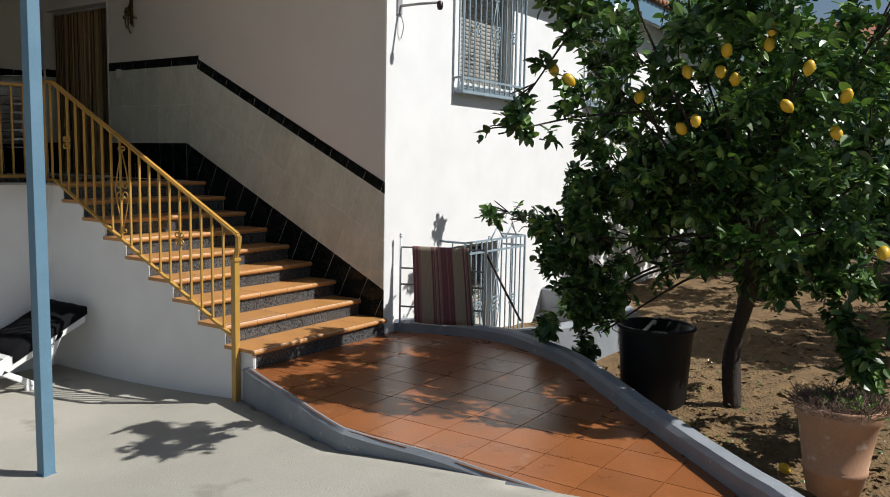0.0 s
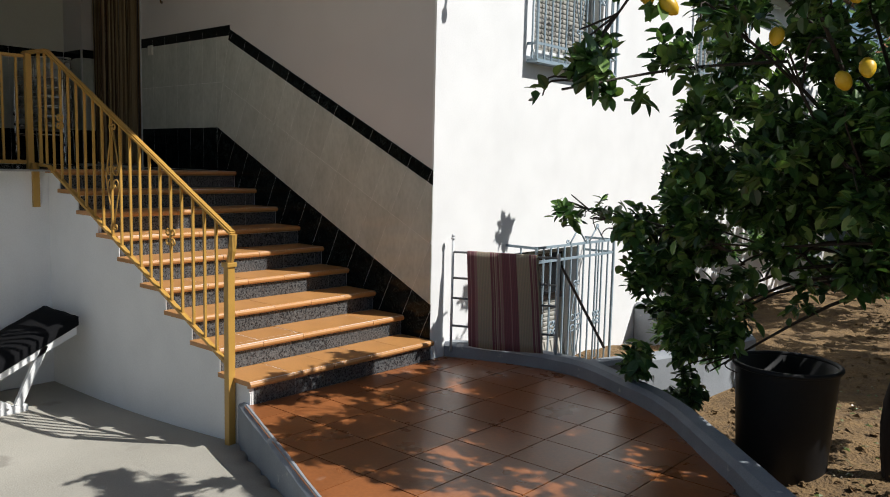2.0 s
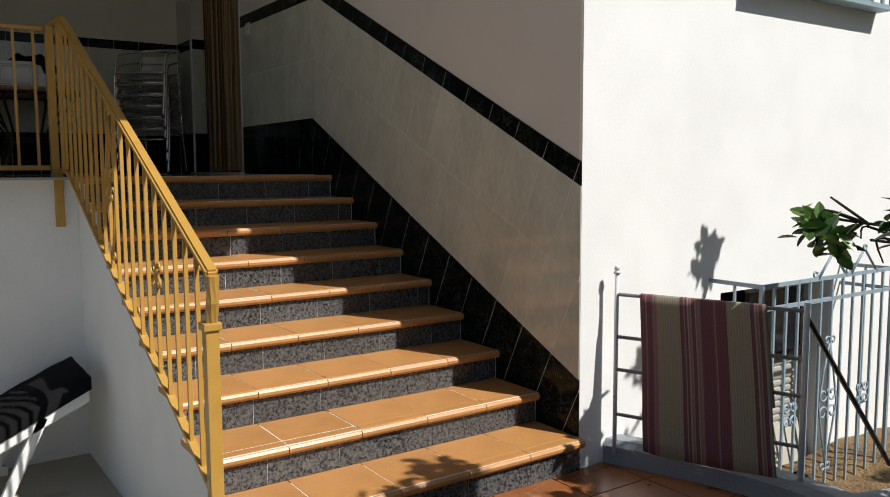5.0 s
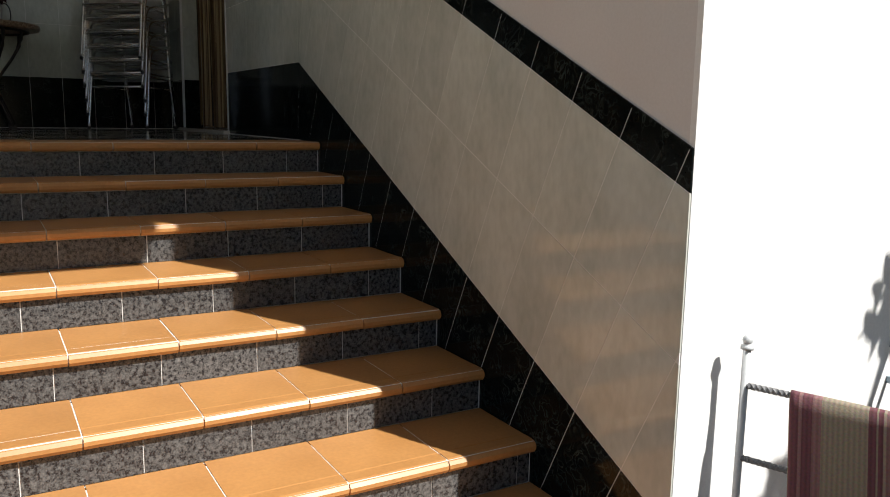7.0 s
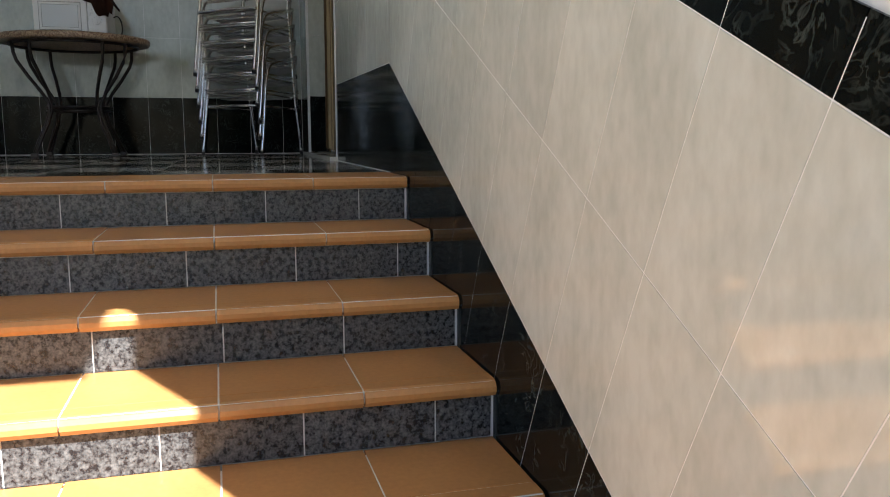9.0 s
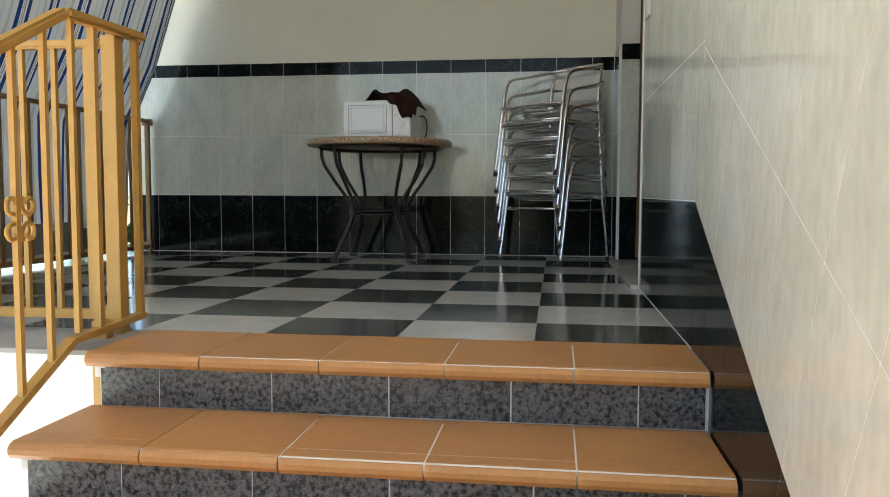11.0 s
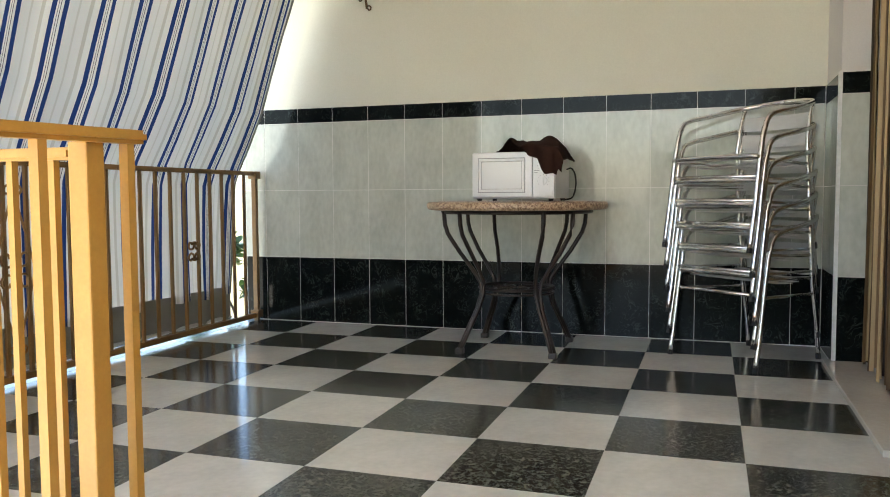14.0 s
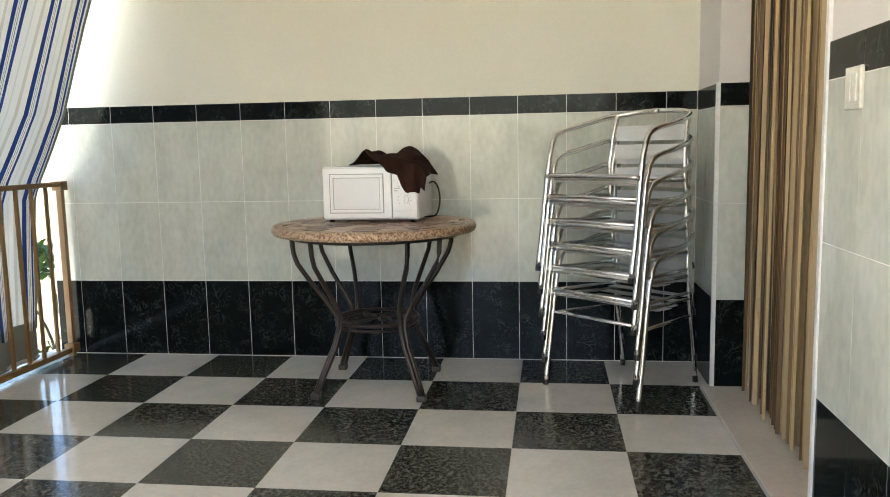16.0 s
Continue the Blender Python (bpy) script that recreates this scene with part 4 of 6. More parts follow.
# ---- table, microwave ----
def table():
    cx, cy, top = -10.995, 4.49, 2.345
    ob = thing("round_table", "round mosaic-topped table on bent dark iron legs", "table", at=(cx, cy, F))
    h = top - F
    bm = bmesh.new()
    R = 0.485
    lathe(bm, [(R - 0.03, h - 0.045), (R - 0.008, h - 0.042), (R, h - 0.03), (R, h - 0.012), (R - 0.008, h - 0.003), (R - 0.02, h - 0.002)], 56)
    tp = part("tabletop", bm, M_TABLE, ob, "speckled terrazzo top with a mosaic of brown stones", smooth=False)
    rng = random.Random(8)
    for ring, (ra, rb, cnt) in enumerate([(0.03, 0.13, 6), (0.14, 0.24, 10), (0.25, 0.345, 14), (0.355, 0.435, 20)]):
        for i in range(cnt):
            a0, a1 = 360 / cnt * i + 2 + ring * 11, 360 / cnt * (i + 1) - 1 + ring * 11
            pts = [p for p in arc((0, 0, 0), ra, a0, a1, 3, (1, 0, 0), (0, 1, 0))] + [p for p in arc((0, 0, 0), rb + rng.uniform(-0.008, 0.004), a1, a0, 4, (1, 0, 0), (0, 1, 0))]
            part("mosaic_stone", prism(bmesh.new(), [(p.x, p.y) for p in pts], 2, h - 0.004, h + 0.0005), M_MOSAIC_B if (i + ring) % 2 else M_MOSAIC_A, tp)
    part("apron", tube(bmesh.new(), [Vector((0, 0, h - 0.055)) + p for p in arc((0, 0, 0), 0.40, 0, 350, 35, (1, 0, 0), (0, 1, 0))], 0.01, 6, closed=True), M_DARKIRON, ob, smooth=True)
    for k in range(4):
        a = radians(45 + 90 * k)
        bm = bmesh.new()
        for s in (-1, 1):
            def P(r, da, z):
                return Vector((r * math.cos(a + s * da), r * math.sin(a + s * da), z))
            tube(bm, [P(0.405, 0.22, h - 0.05), P(0.40, 0.22, h - 0.12), P(0.385, 0.215, h - 0.17), P(0.32, 0.20, h - 0.27), P(0.255, 0.15, h - 0.36), P(0.215, 0.08, h - 0.43), P(0.21, 0.055, h - 0.48)] + [P(0.24, 0.04, h - 0.57), P(0.31, 0.03, 0.10), P(0.35, 0.028, 0.02)], 0.0115, 7)
        part("leg", bm, M_DARKIRON, ob, smooth=True)
        bm = bmesh.new()
        box(bm, 0.35 * math.cos(a) - 0.022, 0.35 * math.cos(a) + 0.022, 0.35 * math.sin(a) - 0.022, 0.35 * math.sin(a) + 0.022, 0.0, 0.028, bev=0.006)
        part("foot", bm, M_DARKIRON, ob)
    bm = bmesh.new()
    zc = h - 0.465
    tube(bm, [Vector((0, 0, zc)) + p for p in arc((0, 0, 0), 0.20, 0, 350, 35, (1, 0, 0), (0, 1, 0))], 0.009, 6, closed=True)
    tube(bm, [Vector((0, 0, zc - 0.025)) + p for p in arc((0, 0, 0), 0.20, 0, 350, 35, (1, 0, 0), (0, 1, 0))], 0.006, 6, closed=True)
    for k in range(4):
        a = radians(90 * k)
        tube(bm, [Vector((0, 0, zc)) + p for p in arc((0.10 * math.cos(a), 0.10 * math.sin(a), 0), 0.09, 0, 345, 16, (1, 0, 0), (0, 1, 0))], 0.006, 5, closed=True)
    part("ring_shelf", bm, M_DARKIRON, ob, smooth=True)
    return top


TABLE_TOP = table()


def microwave():
    y0, y1, x1, d, h = 4.25, 4.71, -10.97, 0.33, 0.25
    z0 = TABLE_TOP + 0.014
    ob = thing("microwave_oven", "small white microwave oven standing on the table", "microwave", at=(x1, y0, z0), rz=-3)
    w = y1 - y0
    part("body", B(-d, -0.004, 0.0, w, 0, h, bev=0.006), M_MW, ob)
    wd = w * 0.735
    dr = part("door", B(-0.006, 0.016, 0.003, wd, 0.008, h - 0.005, bev=0.005), M_MW, ob)
    bm = bmesh.new()
    a0, a1, c0, c1 = 0.055, wd - 0.055, 0.05, h - 0.05
    for q in ((a0 - 0.014, a1 + 0.014, c0 - 0.014, c0), (a0 - 0.014, a1 + 0.014, c1, c1 + 0.014), (a0 - 0.014, a0, c0, c1), (a1, a1 + 0.014, c0, c1)):
        box(bm, 0.014, 0.020, *q, bev=0.002)
    part("window_frame", bm, M_MW, dr)
    bm = bmesh.new()
    for q in ((a0 - 0.018, a1 + 0.018, c0 - 0.018, c0 - 0.0145), (a0 - 0.018, a1 + 0.018, c1 + 0.0145, c1 + 0.018), (a0 - 0.018, a0 - 0.0145, c0 - 0.0145, c1 + 0.0145), (a1 + 0.0145, a1 + 0.018, c0 - 0.0145, c1 + 0.0145), (a0, a1, c0, c0 + 0.003), (a0, a1, c1 - 0.003, c1), (a0, a0 + 0.003, c0 + 0.003, c1 - 0.003), (a1 - 0.003, a1, c0 + 0.003, c1 - 0.003)):
        box(bm, 0.0150, 0.0182, *q)
    part("window_seal", bm, M_GREY, dr, "thin grey seam round the window")
    part("window", B(0.014, 0.0172, a0, a1, c0, c1), M_MWGLASS, dr, "pale grey meshed window")
    pn = part("control_panel", B(-0.004, 0.014, wd + 0.003, w - 0.002, 0.008, h - 0.005, bev=0.004), M_MW, ob)
    for z, lab in ((0.175, 0), (0.095, 1)):
        kb = bmesh.new()
        yc = (wd + w) / 2
        R = 0.022
        ring = [Vector((0.0, yc, z)) + p for p in arc((0, 0, 0), R, 0, 345, 23, (0, 1, 0), (0, 0, 1))]
        lo = [kb.verts.new(p + Vector((0.014, 0, 0))) for p in ring]
        hi = [kb.verts.new(p * 1.0 + Vector((0.026, 0, 0))) for p in ring]
        for i in range(24):
            kb.faces.new((lo[i], lo[(i + 1) % 24], hi[(i + 1) % 24], hi[i]))
        kb.faces.new(hi)
        box(kb, 0.026, 0.032, yc - 0.004, yc + 0.004, z - R * 0.9, z + R * 0.9)
        part("knob", kb, M_MW, pn)
        db = bmesh.new()
        for i in range(9):
            a = radians(-40 + i * 32)
            p = Vector((0.0145, yc + 0.031 * math.cos(a), z + 0.031 * math.sin(a)))
            box(db, p.x - 0.001, p.x + 0.0006, p.y - 0.002, p.y + 0.002, p.z - 0.0015, p.z + 0.0015)
        part("dial_marks", db, M_GREY, pn, "small grey dial marks")
    part("open_button", B(0.012, 0.018, wd + 0.010, w - 0.010, 0.014, 0.045, bev=0.002), M_MW, pn)
    bm = bmesh.new()
    for i in range(2):
        box(bm, 0.0135, 0.0152, wd + 0.012, wd + 0.03 + 0.01 * i, 0.135 + 0.012 * i, 0.138 + 0.012 * i)
    part("printed_marks", bm, M_GREY, pn, "unreadable grey print bars")
    for x, y in ((-0.03, 0.03), (-0.03, w - 0.03), (-d + 0.03, 0.03), (-d + 0.03, w - 0.03)):
        part("foot", lathe(bmesh.new(), [(0.012, -0.013), (0.014, 0.002)], 10, x, y), M_RUBBER, ob)
    cb = bmesh.new()
    pts = [(-0.26, w + 0.002, 0.16), (-0.25, w + 0.03, 0.165), (-0.23, w + 0.055, 0.13), (-0.22, w + 0.062, 0.07), (-0.225, w + 0.045, 0.01), (-0.24, w + 0.01, -0.006), (-0.27, w - 0.02, -0.007)]
    tube(cb, smooth3(pts), 0.0045, 6)
    part("power_cable", cb, M_RUBBER, ob, "black power cable", smooth=True)
    # cloth thrown over the top, one corner hanging before the controls
    cl = bmesh.new()
    nu, nv = 46, 46
    drop = [(0.0, -0.13), (0.24, -0.13), (0.42, -0.07), (0.54, -0.02), (0.62, 0.015), (0.70, 0.062), (0.82, 0.070), (0.86, 0.13), (0.90, 0.155), (1.03, 0.15), (1.08, 0.09), (1.3, 0.05)]
    grid = []
    for j in range(nv + 1):
        yr = 0.20 + 0.94 * j / nv
        hang = next(p[1] + (q[1] - p[1]) * (yr - p[0]) / (q[0] - p[0]) for p, q in zip(drop, drop[1:]) if p[0] <= yr <= q[0])
        row = []
        for i in range(nu + 1):
            s = (0.25 + hang) * i / nu
            yy = yr * w
            rim_w = min(1.0, 5 * min(i, nu * 0.15) / nu * 1.4, 4 * j / nv, 4 * (nv - j) / nv + 0.15)
            hump = 0.052 + 0.018 * math.sin(yr * 16 + s * 11) + 0.012 * math.sin(s * 30 - yr * 8) + 0.016 * noise.noise(Vector((s * 16, yr * 6, 2.0)))
            near = max(0.0, min(1.0, (0.27 - s) / 0.10))
            top = h + 0.009 + max(0.0, hump) * rim_w * (0.25 + 0.75 * near)
            if s <= 0.262:
                xx, zz = -0.25 + s + max(0.0, s - 0.20) * 0.35, top
            else:
                xx, zz = 0.040 + 0.006 * math.sin(yr * 34) + 0.004 * math.sin(s * 40), top - (s - 0.262)
            if yr > 1.0:
                zz -= (yr - 1.0) * w * 0.9
                yy = w + (yr - 1.0) * w * 0.75 + 0.006 * math.sin(s * 34)
            row.append(cl.verts.new((xx, yy, zz)))
        grid.append(row)
    for A, C in zip(grid, grid[1:]):
        for i in range(nu):
            cl.faces.new((A[i], A[i + 1], C[i + 1], C[i]))
    c = solid("brown_cloth", cl, M_BROWNCLOTH, "crumpled dark brown cloth lying on the microwave", "cloth", smooth=True)
    c.matrix_basis = pose(x1, y0, z0, 0, 0, -3)
    md = c.modifiers.new("thickness", "SOLIDIFY")
    md.thickness = 0.006


def smooth3(pts, n=5):
    P = [Vector(p) for p in pts]
    out = []
    for i in range(len(P) - 1):
        a, b, c, d = P[max(i - 1, 0)], P[i], P[i + 1], P[min(i + 2, len(P) - 1)]
        for k in range(n):
            t = k / n
            out.append(0.5 * ((2 * b) + (c - a) * t + (2 * a - 5 * b + 4 * c - d) * t * t + (3 * b - a - 3 * c + d) * t ** 3))
    return out + [P[-1]]


microwave()


# ---- stacked chairs ----
def chair():
    """Local frame: origin on the floor between the front feet, x along the front to its right, y to the back."""
    ob = thing("aluminium_chair", "tubular aluminium cafe armchair in a stack", "chair", group="stacked chairs")
    W, R = 0.53, 0.0125
    sz, az = 0.445, 0.665
    for s in (-1, 1):
        x = s * W / 2
        bm = bmesh.new()
        tube(bm, smooth3([(x, -0.035, 0.02), (x, -0.005, 0.20), (x * 0.99, 0.025, 0.42), (x * 0.985, 0.05, 0.55), (x * 0.99, 0.085, 0.625), (x, 0.15, az - 0.012), (x, 0.24, az + 0.005), (x * 0.97, 0.36, az + 0.03), (x * 0.80, 0.46, az + 0.055), (x * 0.45, 0.515, az + 0.07), (0, 0.53, az + 0.075)], 4), R, 8)
        part("arm_and_front_leg", bm, M_ALU, ob, smooth=True)
        bm = bmesh.new()
        tube(bm, smooth3([(x * 0.80, 0.50, 0.02), (x * 0.80, 0.475, 0.20), (x * 0.80, 0.43, 0.44), (x * 0.78, 0.445, 0.60), (x * 0.76, 0.475, az + 0.055)], 3), 0.011, 7)
        part("back_leg", bm, M_ALU, ob, smooth=True)
        bm = bmesh.new()
        tube(bm, [(x, -0.037, 0.0), (x, -0.034, 0.024)], 0.0133, 8)
        part("rubber_foot", bm, M_RUBBER, ob, "black rubber foot")
        bm = bmesh.new()
        tube(bm, [(x * 0.80, 0.503, 0.0), (x * 0.80, 0.499, 0.028)], 0.013, 8)
        part("rubber_foot", bm, M_RUBBER, ob, "black rubber foot")
        part("side_rail", tube(bmesh.new(), [(x * 0.985, 0.03, sz - 0.012), (x * 0.80, 0.43, sz - 0.03)], 0.009, 6), M_ALU, ob, smooth=True)
        part("stretcher", tube(bmesh.new(), [(x, 0.015, 0.345), (x * 0.80, 0.45, 0.335)], 0.008, 6), M_ALU, ob, smooth=True)
    part("front_rail", tube(bmesh.new(), [(-W / 2, 0.025, sz - 0.006), (-W / 2 + 0.03, 0.012, sz), (0, 0.004, sz + 0.002), (W / 2 - 0.03, 0.012, sz), (W / 2, 0.025, sz - 0.006)], 0.0125, 8), M_ALU, ob, smooth=True)
    part("stretcher", tube(bmesh.new(), [(-W / 2, 0.015, 0.352), (W / 2, 0.015, 0.352)], 0.009, 6), M_ALU, ob, smooth=True)
    for i in range(7):
        y0 = 0.02 + i * 0.060
        half = W / 2 * (0.965 - 0.17 * (y0 / 0.42))
        dip = -0.010 - 0.034 * math.sin(math.pi * i / 6)
        part("seat_slat", B(-half, half, y0, y0 + 0.0585, sz + dip - 0.003, sz + dip), M_SLAT, ob)
    for z in (0.545, 0.635):
        bm = bmesh.new()
        prev = None
        for k in range(9):
            t = -1 + k / 4
            xx, yy = t * W / 2 * 0.76, 0.452 + 0.03 * (1 - t * t) + (z - 0.55) * 0.16
            cur = [bm.verts.new((xx, yy - 0.0015, z - 0.036)), bm.verts.new((xx, yy + 0.006, z + 0.036)), bm.verts.new((xx, yy + 0.009, z + 0.036)), bm.verts.new((xx, yy + 0.0015, z - 0.036))]
            if prev:
                for a in range(4):
                    bm.faces.new((prev[a], prev[(a + 1) % 4], cur[(a + 1) % 4], cur[a]))
            else:
                bm.faces.new(cur)
            prev = cur
        bm.faces.new(prev[::-1])
        part("back_slat", bm, M_SLAT, ob)
    return ob


def chair_stack():
    a, b = Vector((-11.043, 5.299, F)), Vector((-10.694, 5.693, F))
    mid = (a + b) / 2
    ux = (b - a).normalized()
    uy = Vector((-ux.y, ux.x, 0))
    mid = mid + uy * 0.037
    m0 = Matrix(((ux.x, uy.x, 0, mid.x), (ux.y, uy.y, 0, mid.y), (0, 0, 1, F), (0, 0, 0, 1)))
    first = chair()
    first.matrix_basis = m0
    for i in range(1, 6):
        copy_thing(first, m0 @ pose(0.003 * (-1) ** i, -0.010 * i, 0.112 * i, 0.0, 0, 0.5 * (-1) ** i))


chair_stack()


# ---- doorway curtain, switch, lamps ----
def strip_curtain():
    ob = thing("strip_curtain", "beige and brown plastic strip curtain gathered in the doorway", "curtain")
    rng = random.Random(11)
    zt = DOOR_TOP - 0.03
    part("rail", B(DX0 + 0.01, DX1 - 0.01, WY + 0.15, WY + 0.19, zt, zt + 0.028), M_TRIM, ob)
    meshes = []
    for m in M_STRIPS:
        bm = bmesh.new()
        prev = None
        for k in range(13):
            z = -k / 12
            o = 0.004 * math.sin(k * 0.9)
            cur = [bm.verts.new((-0.5 + o, -0.0012, z)), bm.verts.new((0.5 + o, -0.0012, z)), bm.verts.new((0.5 + o, 0.0012, z)), bm.verts.new((-0.5 + o, 0.0012, z))]
            if prev:
                for a in range(4):
                    bm.faces.new((prev[a], prev[(a + 1) % 4], cur[(a + 1) % 4], cur[a]))
            prev = cur
        meshes.append(mesh_of(bm, "strip", m))
    n = 190
    for i in range(n):
        x = DX0 + 0.02 + (DX1 - DX0 - 0.04) * (i + rng.uniform(0, 0.9)) / n
        w = rng.uniform(0.010, 0.019)
        ang = rng.choice((1, -1)) * rng.uniform(25, 80)
        L = zt - F - rng.uniform(0.028, 0.05)
        y = WY + 0.165 + 0.03 * math.sin(i * 0.55) + rng.uniform(-0.025, 0.025)
        me = meshes[rng.choice((0, 0, 0, 0, 1, 1, 2))]
        piece("strip", me, ob, pose(x, y, zt, rng.uniform(-0.5, 0.5), rng.uniform(-0.4, 0.4), ang) @ Matrix.Diagonal((w, 1, L, 1)))


strip_curtain()


def switch():
    x0, x1, z0, z1 = -9.40, -9.30, 2.765, 2.868
    ob = thing("light_switch", "ivory double light switch on the tiled wall", "switch")
    part("plate", B(x0, x1, WY - 0.012, WY - 0.0005, z0, z1, bev=0.004), M_SWITCH, ob)
    part("rocker", B(x0 + 0.018, (x0 + x1) / 2 - 0.001, WY - 0.017, WY - 0.010, z0 + 0.018, z1 - 0.018, bev=0.003), M_SWITCH, ob)
    part("rocker", B((x0 + x1) / 2 + 0.001, x1 - 0.018, WY - 0.016, WY - 0.010, z0 + 0.018, z1 - 0.018, bev=0.003), M_SWITCH, ob)


switch()


def sconce(name, c, out, label):
    """A wrought wall lamp with leaves and scrolls; c is on the wall, out points off it."""
    out, up = Vector(out), Vector((0, 0, 1))
    s = up.cross(out)
    c = Vector(c)
    ob = thing(name, label, "wall lamp")
    bm = bmesh.new()
    tube(bm, [c + up * 0.30 + out * 0.008, c - up * 0.12 + out * 0.012], 0.022, 8)
    part("back_plate", bm, M_BRONZE, ob, smooth=True)
    bm = bmesh.new()
    for k, (dx, L) in enumerate(((-0.05, 0.16), (0.0, 0.22), (0.05, 0.15), (0.09, 0.06), (-0.09, 0.05))):
        tube(bm, smooth3([c + out * 0.03 + up * 0.12, c + out * 0.05 + s * dx * 0.6 + up * 0.0, c + out * 0.06 + s * dx - up * L * 0.6, c + out * 0.04 + s * dx * 1.2 - up * L], 4), 0.008, 5)
        tube(bm, spiral(c + out * 0.04 + s * (dx * 1.2 + 0.015) - up * L, 0.018, 180, 480, 9, s, up), 0.005, 5)
    part("scrollwork", bm, M_BRONZE, ob, smooth=True)
    bm = bmesh.new()
    for k in range(6):
        a = radians(60 * k)
        q = c + out * 0.07 + up * 0.02 + 0.03 * (math.cos(a) * s + math.sin(a) * up)
        bmesh.ops.create_icosphere(bm, subdivisions=1, radius=0.022, matrix=Matrix.Translation(q))
    part("leaf_rosette", bm, M_BRONZE, ob, smooth=True)
    bm = bmesh.new()
    tube(bm, smooth3([c + out * 0.02 + up * 0.22, c + out * 0.14 + up * 0.25, c + out * 0.17 + up * 0.32], 4), 0.008, 6)
    part("arm", bm, M_BRONZE, ob, smooth=True)
    o = c + out * 0.17 + up * 0.32
    part("shade", lathe(bmesh.new(), [(0.03, o.z), (0.055, o.z + 0.05), (0.07, o.z + 0.13)], 14, o.x, o.y), M_SWITCH, ob, "cream glass shade", smooth=True)


sconce("stair_lamp", (-9.06, WY, 3.50), (0, -1, 0), "dark wrought iron wall lamp on the stair wall")
sconce("porch_lamp", (BX, 3.42, 3.77), (1, 0, 0), "aged bronze flower wall lamp on the porch wall")


def wall_bracket():
    ob = thing("wall_bracket", "slim grey metal lamp arm on the white wall", "lamp arm")
    y, z = 6.25, 3.28
    part("plate", B(CX, CX + 0.018, y - 0.035, y + 0.035, z - 0.08, z + 0.10, bev=0.004), M_GREY, ob)
    part("arm", tube(bmesh.new(), [(CX + 0.015, y, z), (CX + 0.20, y + 0.045, z + 0.012), (CX + 0.40, y + 0.09, z + 0.015)], 0.013, 8), M_GREY, ob, smooth=True)
    part("head", lathe(bmesh.new(), [(0.008, z + 0.03), (0.026, z + 0.02), (0.03, z - 0.02), (0.022, z - 0.05), (0.004, z - 0.055)], 12, CX + 0.41, y + 0.092), M_DARKIRON, ob, "small dark lamp socket", smooth=True)
    part("cable", tube(bmesh.new(), smooth3([(CX + 0.02, y, z - 0.07), (CX + 0.05, y + 0.01, z - 0.19), (CX + 0.012, y + 0.02, z - 0.30)], 4), 0.005, 5), M_GREY, ob, smooth=True)


wall_bracket()


